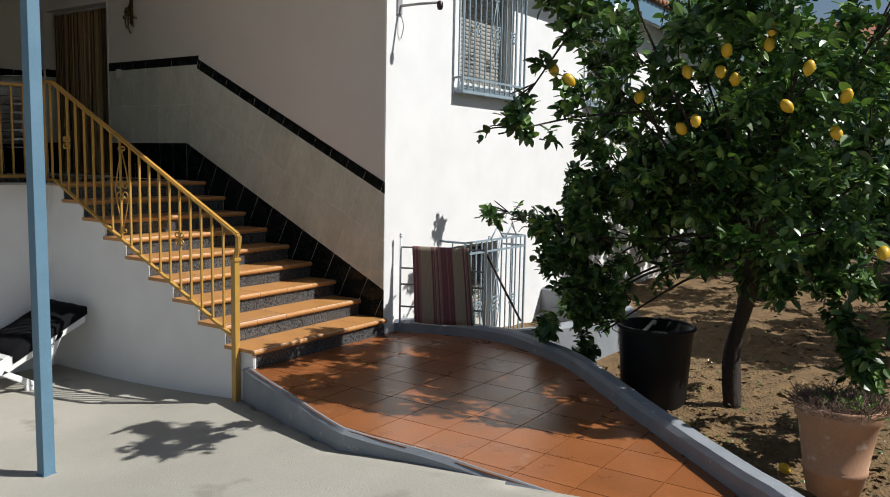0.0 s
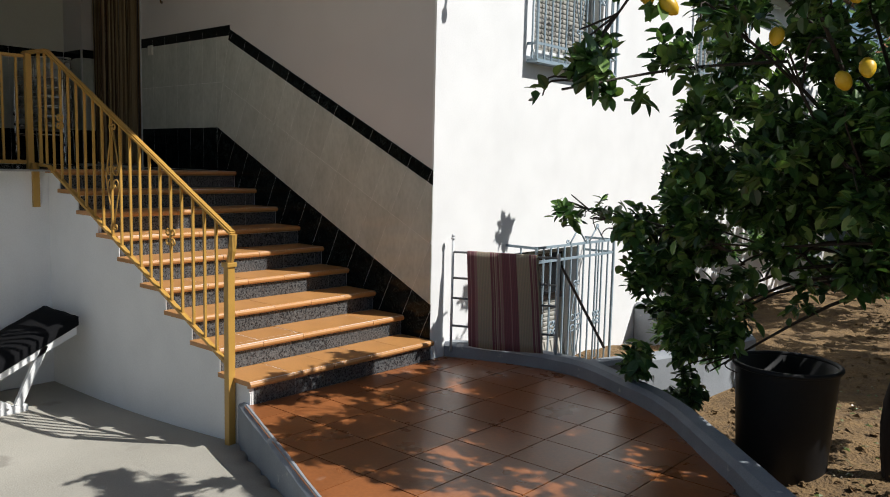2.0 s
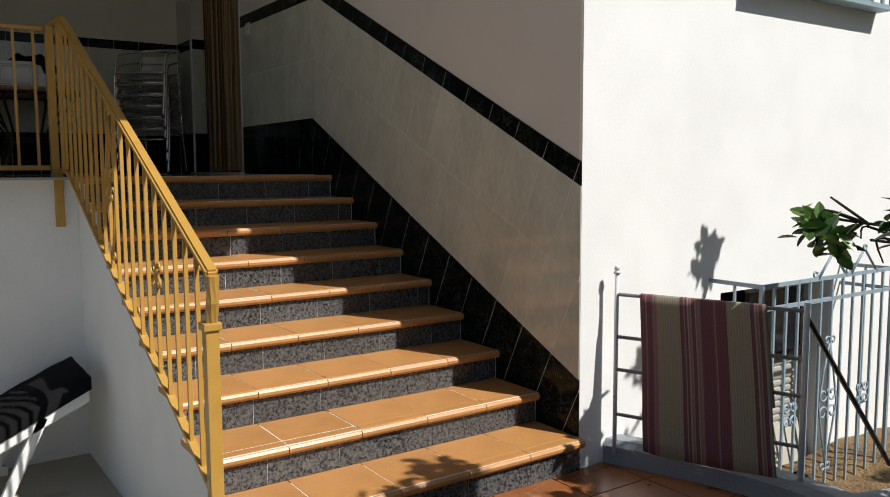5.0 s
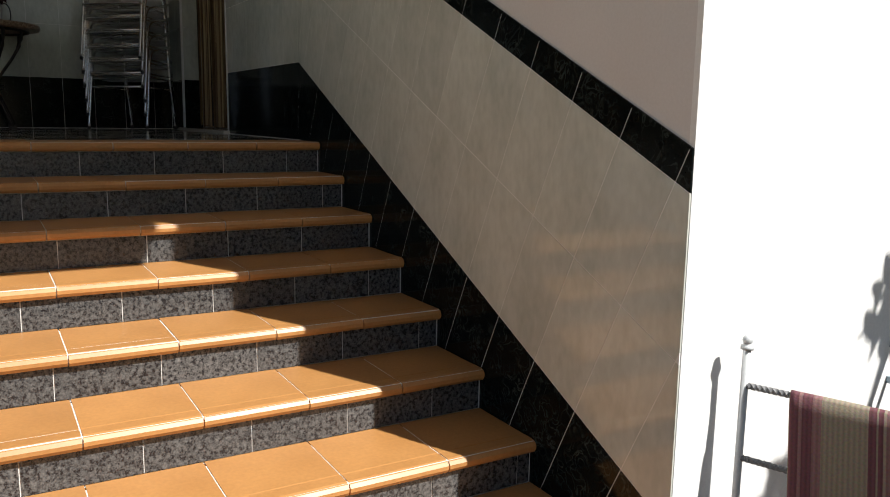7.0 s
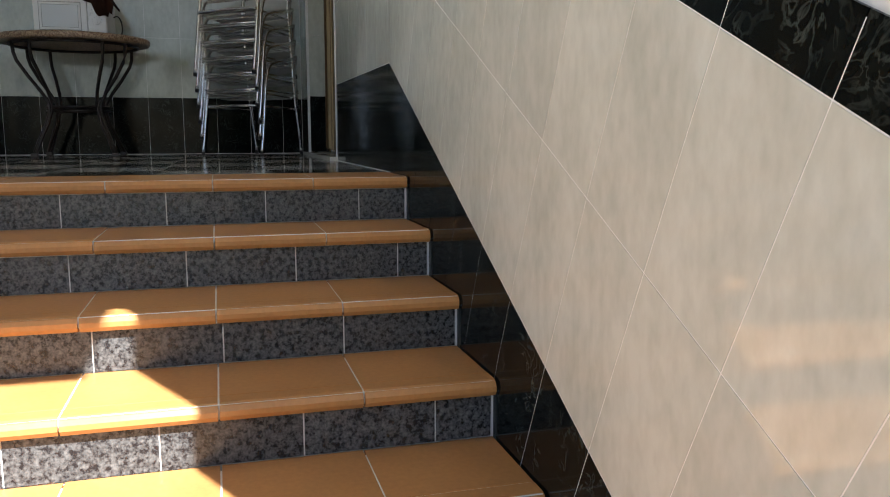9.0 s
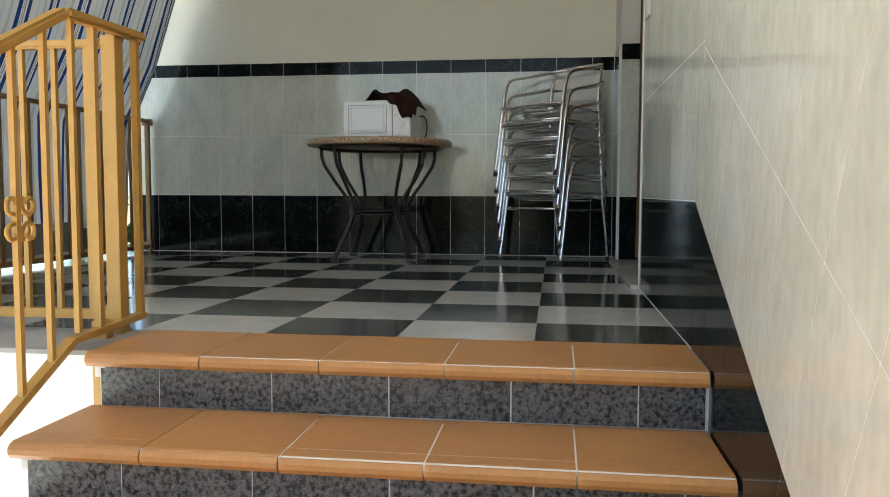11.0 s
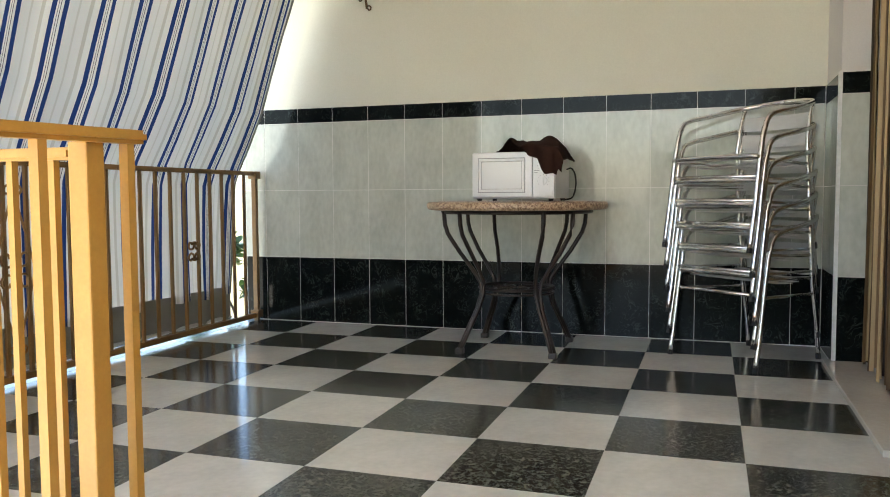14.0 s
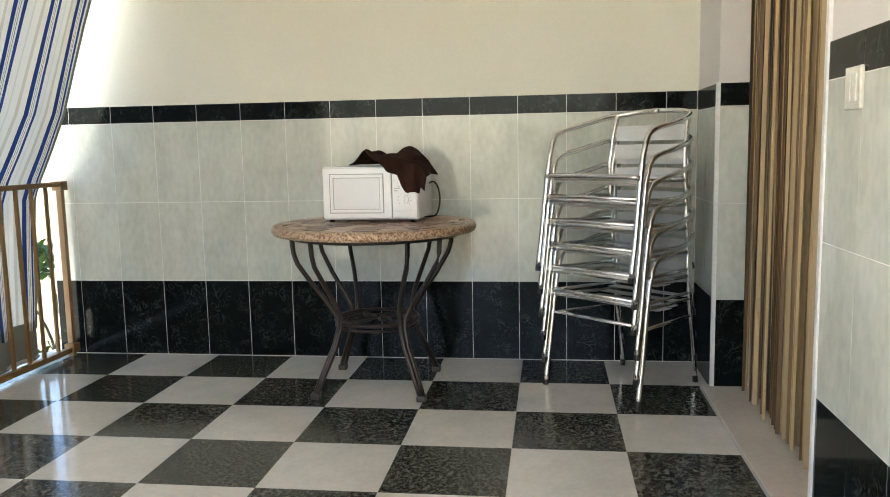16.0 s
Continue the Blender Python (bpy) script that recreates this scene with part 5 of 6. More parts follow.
# ---- window grilles ----
def grille_window(name, y0, y1, z0, z1, proud, label, iron, belly=False, lower=False):
    ob = thing(name, label, "window", kind="")
    x = CX
    fr = bmesh.new()
    for q in ((y0, y0 + 0.06, z0, z1), (y1 - 0.06, y1, z0, z1), (y0 + 0.06, y1 - 0.06, z0, z0 + 0.06), (y0 + 0.06, y1 - 0.06, z1 - 0.06, z1)):
        box(fr, x - 0.20, x - 0.14, *q)
    part("frame", fr, M_SHUT, ob, "beige window frame")
    n = int((z1 - z0 - 0.12) / 0.045)
    sh = part("shutter", B(x - 0.185, x - 0.170, y0 + 0.06, y1 - 0.06, z0 + 0.06, z1 - 0.06), M_SHUT, ob, "lowered beige roller shutter")
    if lower:
        zt = z0 + 0.62 * (z1 - z0)
        part("pane", B(x - 0.166, x - 0.158, y0 + 0.06, y1 - 0.06, zt + 0.02, z1 - 0.06), M_DARKGLASS, ob, "dark window pane")
        part("crossbar", B(x - 0.170, x - 0.135, y0 + 0.06, y1 - 0.06, zt - 0.035, zt + 0.02, bev=0.003), M_DARKIRON, ob, "dark crossbar")
        n = int((zt - 0.04 - z0 - 0.06) / 0.045)
    me = mesh_of(prism(bmesh.new(), [(0, 0), (0.008, 0.008), (0.010, 0.02), (0.008, 0.034), (0, 0.041)], 1, 0, y1 - y0 - 0.12), "slat", M_SHUT)
    for i in range(n):
        piece("slat", me, sh, pose(x - 0.170, y0 + 0.06, z0 + 0.062 + i * 0.045))
    part("sill", B(x - 0.14, x + 0.03, y0 - 0.04, y1 + 0.04, z0 - 0.05, z0, bev=0.004), M_WHITE, ob)
    gx = x + proud
    a0, a1, b0, b1 = y0 - 0.10, y1 + 0.10, z0 - 0.10, z1 + 0.08
    g = bmesh.new()
    for z in (b0, b0 + 0.14, b1 - 0.12, b1):
        bar(g, (gx, a0, z), (gx, a1, z), 0.022, 0.010, (0, 0, 1))
        for y in (a0, a1):
            bar(g, (x, y, z), (gx, y, z), 0.022, 0.010, (0, 0, 1))
    for y in (a0, a1):
        bar(g, (gx, y, b0), (gx, y, b1), 0.02, 0.02)
        bar(g, (x + proud * 0.5, y, b0), (x + proud * 0.5, y, b1), 0.012, 0.012)
    if not lower:
        box(g, x, gx + 0.012, a0 - 0.012, a1 + 0.012, b0 - 0.02, b0 - 0.006)
    part("grille_frame", g, iron, ob)
    k = int((a1 - a0) / 0.105)
    for i in range(1, k):
        y = a0 + (a1 - a0) * i / k
        part("grille_bar", bar(bmesh.new(), (gx, y, b0), (gx, y, b1), 0.013, 0.013), iron, ob)
    u = (0, 1, 0)
    for f, kind in ((0.22, 0), (0.5, 1), (0.78, 0)):
        bm = bmesh.new()
        c = (gx, a0 + (a1 - a0) * f, (b0 + b1) / 2)
        if kind:
            diamond(bm, c, min(0.36, (b1 - b0) * 0.36), 0.09, u)
        else:
            scroll_pair(bm, c, 0.035, u)
        part("scroll", bm, iron, ob, smooth=True)
    if lower:
        bm = bmesh.new()
        for f in (0.5, 0.75):
            y = a0 + (a1 - a0) * f
            tube(bm, [(gx, y - 0.14, b1), (gx, y, b1 + 0.14), (gx, y + 0.14, b1)], 0.008, 5)
            tube(bm, spiral((gx, y, b1 + 0.15), 0.025, 0, 380, 10, Vector((0, 1, 0)), Vector((0, 0, 1))), 0.006, 5)
            tube(bm, spiral((gx, y - 0.17, b1 + 0.03), 0.025, 0, 380, 10, Vector((0, 1, 0)), Vector((0, 0, 1))), 0.006, 5)
        part("crest", bm, iron, ob, smooth=True)
    return ob


grille_window("window_1", *W1, 0.10, "shuttered window behind a projecting grey iron grille with scrolls", M_IRON)
grille_window("window_2", *W2, 0.10, "shuttered window behind a projecting grey iron grille", M_IRON)
grille_window("window_3", *W3, 0.32, "low shuttered window behind a blue-grey iron grille with scrolls", M_IRON, lower=True)


# ---- fence and rug at the ramp's corner ----
FA, FB = Vector((-5.13, 6.235, 0)), Vector((-4.34, 6.53, 0))


def fence():
    ob = thing("iron_fence", "low white iron fence on the kerb", "fence")
    up = Vector((0, 0, 1))
    z0 = RAMP + 0.10
    bm = bmesh.new()
    tube(bm, [FA + up * (z0 - 0.05), FA + up * 1.10], 0.011, 8)
    bmesh.ops.create_icosphere(bm, subdivisions=2, radius=0.014, matrix=Matrix.Translation(FA + up * 1.110))
    tube(bm, [FA + up * 1.085, FA + up * 1.095], 0.018, 8)
    part("post", bm, M_WIRON, ob, "white post with a ball finial", smooth=True)
    part("post", tube(bmesh.new(), [FB + up * (z0 - 0.05), FB + up * 1.02], 0.013, 8), M_WIRON, ob, smooth=True)
    d = (FB - FA).normalized()
    side = Vector((-d.y, d.x, 0))
    for z in (0.985, 0.78, 0.62, 0.40):  # rails of twisted bar
        bm = bmesh.new()
        n, L, rings = 150, (FB - FA).length, []
        for k in range(n + 1):
            a = k * 0.62
            c = FA + d * (L * k / n) + up * z
            rings.append([bm.verts.new(c + 0.0095 * (math.cos(a + q * 1.5708) * side + math.sin(a + q * 1.5708) * up)) for q in range(4)])
        for A, C in zip(rings, rings[1:]):
            for q in range(4):
                bm.faces.new((A[q], A[(q + 1) % 4], C[(q + 1) % 4], C[q]))
        part("rail", bm, M_RAIL, ob, "dark grey twisted iron rail")
    part("brace", tube(bmesh.new(), [FB + up * 0.96, FB + Vector((0.10, 0.55, 0.235))], 0.011, 6), M_DARKIRON, ob, "dark iron brace")


fence()


def rug():
    u = (FB - FA).normalized()
    nrm = Vector((u.y, -u.x, 0))
    bm = bmesh.new()
    uvl = bm.loops.layers.uv.new("UVMap")
    prof = [(-0.020, 0.55), (-0.018, 0.80), (-0.015, 0.96), (-0.011, 0.99), (0.0, 1.000), (0.012, 0.992), (0.017, 0.96), (0.020, 0.85), (0.024, 0.70), (0.035, 0.55), (0.05, 0.42), (0.055, 0.33), (0.058, 0.265)]
    n = 40
    grid = []
    for j, (o, z) in enumerate(prof):
        f = max(0, (1.0 - z) / 0.75)
        row = []
        for i in range(n + 1):
            s = i / n
            d = 0.12 + 0.56 * s + 0.03 * f * s + 0.05 * f
            wave = 0.008 * f * math.sin(s * 9 + 1)
            p = FA + u * d + nrm * (o + wave)
            row.append((bm.verts.new((p.x, p.y, z - 0.012 * s * f - 0.01 * math.sin(s * 5) * f)), s, j))
        grid.append(row)
    for A, C in zip(grid, grid[1:]):
        for i in range(n):
            q = (A[i], A[i + 1], C[i + 1], C[i])
            f = bm.faces.new([v[0] for v in q])
            for lp, v in zip(f.loops, q):
                lp[uvl].uv = (v[1] * 0.998 + 0.001, v[2])
    ob = solid("striped_rug", bm, M_RUG, "plum and sand striped woven rug hung over the iron fence", "rug", smooth=True)
    md = ob.modifiers.new("thickness", "SOLIDIFY")
    md.thickness = 0.008


rug()


# ---- sun lounger ----
def lounger():
    gz = ground_z(-7.5, 3.5)
    ob = thing("sun_lounger", "white plastic sun lounger with slatted bed beside the porch wall", "lounger", at=(-7.93, 4.29, gz))
    # local: x across (0 to 0.62), y runs away from the head end (0 to -1.9)
    W = 0.62
    prof_z = lambda y: 0.29 if y < -0.78 else 0.29 + (y + 0.78) * 0.48
    for x in (0.0, W - 0.05):
        bm = bmesh.new()
        pts = [(-0.02, prof_z(-0.02)), (-0.78, 0.30), (-1.9, 0.30), (-1.9, 0.19), (-0.80, 0.19), (-0.74, 0.20), (-0.02, prof_z(-0.02) - 0.12)]
        prism(bm, [(p[0], p[1]) for p in pts[::-1]], 0, x, x + 0.05, bev=0.008)
        part("side_rail", bm, M_PLASTIC, ob)
        for yl in (-0.50, -1.55):
            bm = bmesh.new()
            for a, b in (((yl + 0.24, prof_z(yl + 0.24) - 0.05), (yl + 0.03, 0.05)), ((yl - 0.30, 0.21), (yl - 0.03, 0.05))):
                d = Vector((0, b[0] - a[0], b[1] - a[1])).normalized()
                bar(bm, (x + 0.025, *a), (x + 0.025, *b), 0.05, 0.055, (1, 0, 0), bev=0.006)
            box(bm, x, x + 0.05, yl - 0.10, yl + 0.10, 0.0, 0.06, bev=0.010)
            part("leg", bm, M_PLASTIC, ob)
    for i in range(20):
        y = -0.06 - i * 0.094
        z = prof_z(y)
        a = math.degrees(math.atan(0.48)) if y > -0.78 else 0
        s = part("slat", B(0.03, W - 0.03, -0.036, 0.036, -0.012, 0.012, bev=0.005), M_PLASTIC, ob)
        s.matrix_basis = pose(0, y, z, a, 0, 0)
    # black cushion on the raised back
    bm = bmesh.new()
    n, m = 14, 10
    tops = []
    for i in range(n + 1):
        y = -0.01 - 0.70 * i / n
        row = []
        for j in range(m + 1):
            x = -0.01 + (W + 0.02) * j / m
            e = min(1, 4 * min(j, m - j) / m) * min(1, 5 * min(i, n - i) / n)
            row.append(bm.verts.new((x, y, prof_z(y) + 0.02 + 0.045 * e ** 0.5 + 0.008 * noise.noise(Vector((x * 9, y * 9, 0))))))
        tops.append(row)
    for A, C in zip(tops, tops[1:]):
        for j in range(m):
            bm.faces.new((A[j], A[j + 1], C[j + 1], C[j]))
    rim = tops[0] + [r[-1] for r in tops[1:]] + tops[-1][-2::-1] + [r[0] for r in tops[-2:0:-1]]
    low = [bm.verts.new((v.co.x, v.co.y, prof_z(v.co.y) - (0.05 if abs(v.co.x - W / 2) > 0.3 else -0.013))) for v in rim]
    for i in range(len(rim)):
        bm.faces.new((rim[i], rim[(i + 1) % len(rim)], low[(i + 1) % len(rim)], low[i]))
    c = solid("lounger_cushion", bm, M_BLACKCLOTH, "black padded cushion lying on the lounger's back", "cushion", smooth=True)
    c.matrix_basis = ob.matrix_basis.copy()


lounger()


def blue_post():
    x, y = -5.385, 2.775
    ob = thing("metal_post", "blue-grey painted square steel post on the driveway", "post")
    z = ground_z(x, y)
    part("shaft", B(x - 0.04, x + 0.04, y - 0.04, y + 0.04, z - 0.03, CEIL, bev=0.004), M_BLUE, ob)
    part("base_plate", B(x - 0.046, x + 0.046, y - 0.046, y + 0.046, z - 0.02, z + 0.012), M_BLUE, ob)


blue_post()


# ---- garden things ----
def tub():
    cx, cy, z = -2.75, 6.82, GARDEN - 0.125
    ob = thing("plastic_tub", "large black plastic tub standing in the garden", "tub")
    part("body", lathe(bmesh.new(), [(0.26, z), (0.275, z + 0.02), (0.318, z + 0.72), (0.325, z + 0.74), (0.30, z + 0.74), (0.255, z + 0.06)], 32, cx, cy), M_BIN, ob, smooth=True)
    part("rim", tube(bmesh.new(), [Vector((cx, cy, z + 0.745)) + p for p in arc((0, 0, 0), 0.325, 0, 351, 39, (1, 0, 0), (0, 1, 0))], 0.017, 8, closed=True), M_BIN, ob, smooth=True)


tub()


def pot():
    cx, cy, z = -1.08, 5.28, GARDEN + 0.05
    ob = thing("plant_pot", "weathered terracotta pot of dry stems beside the kerb", "plant pot")
    part("pot", lathe(bmesh.new(), [(0.135, z), (0.150, z + 0.011), (0.178, z + 0.146), (0.186, z + 0.151), (0.187, z + 0.179), (0.182, z + 0.185), (0.228, z + 0.470), (0.245, z + 0.482), (0.254, z + 0.560), (0.248, z + 0.571), (0.225, z + 0.560), (0.22, z + 0.493)], 36, cx, cy), M_POT, ob, smooth=True)
    part("earth", lathe(bmesh.new(), [(0.222, z + 0.482), (0.22, z + 0.526), (0.1, z + 0.560)], 24, cx, cy), M_SOIL, ob, "dry earth")
    rng = random.Random(6)
    for name, m, cnt, lab in (("dry_growth", M_DRY, 1300, "tangle of dry brown stems"), ("green_growth", M_GREEN, 130, "fresh green sprigs")):
        bm = bmesh.new()
        for _ in range(cnt):
            r, a = 0.25 * rng.random() ** 0.5, rng.uniform(0, 6.28)
            if m is M_GREEN:
                k = rng.choice(((-0.05, -0.02), (0.10, -0.06)))
                bx, by = cx + k[0] + rng.gauss(0, 0.03), cy + k[1] + rng.gauss(0, 0.03)
            else:
                bx, by = cx + r * math.cos(a), cy + r * math.sin(a)
            d = Vector((rng.gauss(0, 0.6), rng.gauss(0, 0.6), rng.uniform(0.3, 1))).normalized()
            L = rng.uniform(0.06, 0.14)
            p0 = Vector((bx, by, z + 0.526))
            p1 = p0 + d * L * 0.6
            p2 = p1 + (d + Vector((rng.gauss(0, 0.6), rng.gauss(0, 0.6), -0.2))).normalized() * L * 0.5
            tube(bm, [p0, p1, p2], 0.0035 if m is M_GREEN else 0.0022, 3)
        tagged(part(name, bm, m, ob, lab), kind="stuff")


pot()


# ---- trees ----
def branchy(bm, base, pts, r0, r1):
    P = smooth3(pts, 4)
    n = len(P)
    rings = []
    for i, p in enumerate(P):
        r = r0 + (r1 - r0) * i / (n - 1)
        d = (P[min(i + 1, n - 1)] - P[max(i - 1, 0)]).normalized()
        s = d.cross(Vector((0.3, 0.9, 0.1))).normalized()
        t = s.cross(d)
        rings.append([bm.verts.new(p + r * (1 + 0.12 * math.sin(3 * k + i)) * (math.cos(6.2832 * k / 9) * s + math.sin(6.2832 * k / 9) * t)) for k in range(9)])
    for A, C in zip(rings, rings[1:]):
        for k in range(9):
            bm.faces.new((A[k], A[(k + 1) % 9], C[(k + 1) % 9], C[k]))
    bm.faces.new(rings[0][::-1])
    bm.faces.new(rings[-1])


def leaf_cloud(rng, centres, count, size, spread, aim):
    """Folded leaves in sprigs round the twig ends; returns vertices and faces."""
    vs, fs = [], []
    per = 7
    clumps = []
    for c, r in centres:
        for _ in range(max(2, round(8 * (r / 0.5) ** 2))):
            q = Vector((rng.gauss(0, 1), rng.gauss(0, 1), rng.gauss(0, 1))).normalized() * r * (0.35 + 0.65 * rng.random() ** 0.5)
            clumps.append((c + q, max(0.05, r * rng.uniform(0.24, 0.38)), 1.5 if r < 0.3 else 1.0))
    centres = clumps
    weights = [k * r ** 1.6 for _, r, k in centres]
    for _ in range(count // per):
        c, rad, _k = rng.choices(centres, weights)[0]
        q = Vector((rng.gauss(0, 1), rng.gauss(0, 1), rng.gauss(0, 1))).normalized() * rad * rng.random() ** 0.45
        tip = c + q
        out = (q.normalized() * 0.6 + (tip - aim).normalized() * 0.6 + Vector((rng.gauss(0, 0.3), rng.gauss(0, 0.3), rng.gauss(0.05, 0.3)))).normalized()
        for k in range(per):
            a = k * 2.4 + rng.random()
            s = out.cross(Vector((0.2, 0.3, 0.93)))
            s.normalize()
            t = s.cross(out)
            d = (out * 0.55 + math.cos(a) * s + math.sin(a) * t + Vector((0, 0, -0.25))).normalized()
            L = size * rng.uniform(0.65, 1.25)
            w = L * rng.uniform(0.24, 0.31)
            p = tip - out * (k * 0.014) + Vector((rng.gauss(0, spread), rng.gauss(0, spread), rng.gauss(0, spread)))
            side = d.cross(Vector((rng.gauss(0, 0.45), rng.gauss(0, 0.45), 1))).normalized()
            nrm = side.cross(d)
            i = len(vs)
            curl = rng.uniform(0.02, 0.12)
            vs.append(p)
            for f, g in ((0.16, 0.62), (0.40, 1.0), (0.68, 0.86), (0.90, 0.40)):  # oval blade, folded along the midrib
                mid = p + d * L * f - nrm * L * curl * f * f
                vs += [mid + side * w * g + nrm * w * 0.32 * g, mid, mid - side * w * g + nrm * w * 0.32 * g]
            vs.append(p + d * L - nrm * L * curl)
            fs += [(i, i + 1, i + 2), (i, i + 2, i + 3)]
            for m in (1, 4, 7):
                fs += [(i + m, i + m + 3, i + m + 4, i + m + 1), (i + m + 1, i + m + 4, i + m + 5, i + m + 2)]
            fs += [(i + 10, i + 13, i + 11), (i + 11, i + 13, i + 12)]
    return vs, fs


def tree(name, base, trunk_pts, limbs, blobs, leaves, size, label, lemons=(), seed=1, material=None, r0=0.10, group="", low=(), low_leaves=0):
    rng = random.Random(seed)
    ob = thing(name, label, "tree", group=group)
    bm = bmesh.new()
    branchy(bm, base, trunk_pts, r0, r0 * 0.72)
    part("trunk", bm, M_BARK, ob, smooth=True)
    top, sprays = Vector(trunk_pts[-1]), []
    for c, r in blobs:
        bm = bmesh.new()
        c = Vector(c)
        root = top - Vector((0, 0, 0.05))
        if r < 0.3:  # small sprays fork from the nearest large bough
            root = min((Vector(p) for p, q in blobs if q >= 0.4), key=lambda p: (p - c).length, default=root)
        mid = root.lerp(c, 0.5) + Vector((rng.gauss(0, 0.12), rng.gauss(0, 0.12), 0.12)) * (1.0 if r >= 0.3 else 0.3)
        branchy(bm, top, [root, mid, c], 0.016 if r >= 0.3 else 0.008, 0.005)
        for _ in range(3):
            e = c + Vector((rng.gauss(0, 1), rng.gauss(0, 1), rng.gauss(0, 1))).normalized() * r * 0.6
            branchy(bm, c, [c.lerp(mid, 0.3), c.lerp(e, 0.5) + Vector((0, 0, 0.05)), e], 0.006, 0.003)
        part("limb", bm, M_BARK, ob, smooth=True)
        if r < 0.3:
            sprays += [(root.lerp(mid, 0.6), 0.12), (mid, 0.12), (mid.lerp(c, 0.5), 0.11)]
    vs, fs = leaf_cloud(rng, [(Vector(c), r) for c, r in blobs] + sprays, leaves, size, 0.02, top + Vector((0, 0, 0.5)))
    if low:  # the skirt of foliage that hangs nearly to the ground
        v2, f2 = leaf_cloud(rng, [(Vector(c), r) for c, r in low], low_leaves, size, 0.02, top + Vector((0, 0, 0.5)))
        fs += [tuple(k + len(vs) for k in f) for f in f2]
        vs += v2
    me = bpy.data.meshes.new("crown")
    me.from_pydata([tuple(v) for v in vs], [], fs)
    me.materials.append(material or M_LEAF)
    cr = new("crown", me)
    cr.parent = ob
    tagged(cr, "dense glossy dark green leaves", "", "", "stuff")
    return ob


def lemon_mesh():
    return mesh_of(lathe(bmesh.new(), [(0.003, -0.052), (0.010, -0.047), (0.022, -0.036), (0.032, -0.015), (0.034, 0.005), (0.029, 0.025), (0.017, 0.040), (0.008, 0.046), (0.003, 0.047)], 14), "lemon", M_LEMON, True)


def lemon_tree():
    rng = random.Random(21)
    bx, by = -2.12, 7.05
    blobs = [((-2.45, 5.55, 2.2), 0.42), ((-2.0, 5.6, 2.55), 0.5), ((-1.5, 5.6, 2.4), 0.55), ((-1.05, 5.65, 2.0), 0.5), ((-2.2, 5.75, 1.7), 0.5), ((-1.6, 5.75, 1.6), 0.5), ((-0.95, 5.9, 1.35), 0.42),
             ((-2.72, 5.2, 2.45), 0.32), ((-3.02, 4.45, 2.0), 0.15), ((-2.93, 4.55, 2.18), 0.2), ((-4.3, 6.56, 1.38), 0.13), ((-4.1, 6.55, 1.3), 0.17), ((-3.85, 6.5, 1.2), 0.24), ((-3.96, 7.64, 2.55), 0.10), ((-3.5, 7.4, 2.45), 0.2), ((-3.2, 5.95, 1.3), 0.26), ((-2.9, 6.1, 1.2), 0.42), ((-3.2, 6.5, 0.78), 0.36), ((-2.6, 6.3, 1.15), 0.36), ((-3.15, 6.55, 0.35), 0.3),
             ((-2.35, 5.7, 3.0), 0.36), ((-1.6, 5.6, 3.1), 0.45), ((-0.9, 5.7, 2.85), 0.3), ((-2.6, 6.2, 2.75), 0.5), ((-3.45, 6.85, 0.5), 0.32), ((-3.3, 7.1, 0.95), 0.38), ((-3.6, 7.3, 0.35), 0.3),
             ((-2.7, 6.7, 2.0), 0.55), ((-2.0, 6.6, 2.2), 0.6), ((-1.3, 6.6, 1.8), 0.55), ((-2.3, 7.3, 1.4), 0.55), ((-1.4, 7.3, 2.3), 0.6), ((-2.2, 7.2, 3.0), 0.6), ((-1.1, 6.6, 3.0), 0.42), ((-1.9, 6.2, 2.95), 0.42), ((-2.75, 5.6, 2.75), 0.34), ((-0.7, 6.9, 0.95), 0.45), ((-1.7, 7.5, 1.2), 0.5), ((-2.9, 7.2, 1.35), 0.45),
             ((-2.4, 4.75, 3.05), 0.40), ((-2.75, 4.95, 2.75), 0.28)]
    low = [((-3.6, 6.75, 0.85), 0.28), ((-3.55, 6.5, 1.15), 0.26), ((-3.65, 6.95, 0.4), 0.28), ((-3.35, 6.3, 1.1), 0.36), ((-3.3, 6.35, 0.62), 0.36), ((-3.5, 6.65, 0.45), 0.32), ((-3.3, 6.2, 0.85), 0.30), ((-3.25, 6.75, 0.28), 0.26), ((-3.05, 6.05, 1.85), 0.27), ((-3.1, 6.5, 2.25), 0.32), ((-2.9, 6.1, 2.5), 0.26), ((-3.3, 6.6, 1.45), 0.38), ((-3.3, 6.9, 1.85), 0.38), ((-2.5, 6.1, 2.0), 0.32), ((-2.0, 6.1, 1.9), 0.42), ((-3.0, 6.0, 1.55), 0.30), ((-2.7, 6.1, 1.6), 0.38),
             ((-2.1, 6.0, 1.28), 0.38), ((-1.5, 6.0, 1.22), 0.38), ((-1.9, 6.6, 1.2), 0.42), ((-1.4, 6.9, 1.15), 0.38), ((-2.4, 6.6, 1.25), 0.4),
             ((-1.0, 5.95, 0.72), 0.28), ((-0.85, 6.3, 0.6), 0.33), ((-0.75, 5.9, 1.15), 0.38), ((-0.6, 6.3, 1.6), 0.5), ((-0.75, 5.6, 2.3), 0.4), ((-0.95, 6.6, 0.3), 0.28), ((-0.55, 5.7, 0.8), 0.3)]
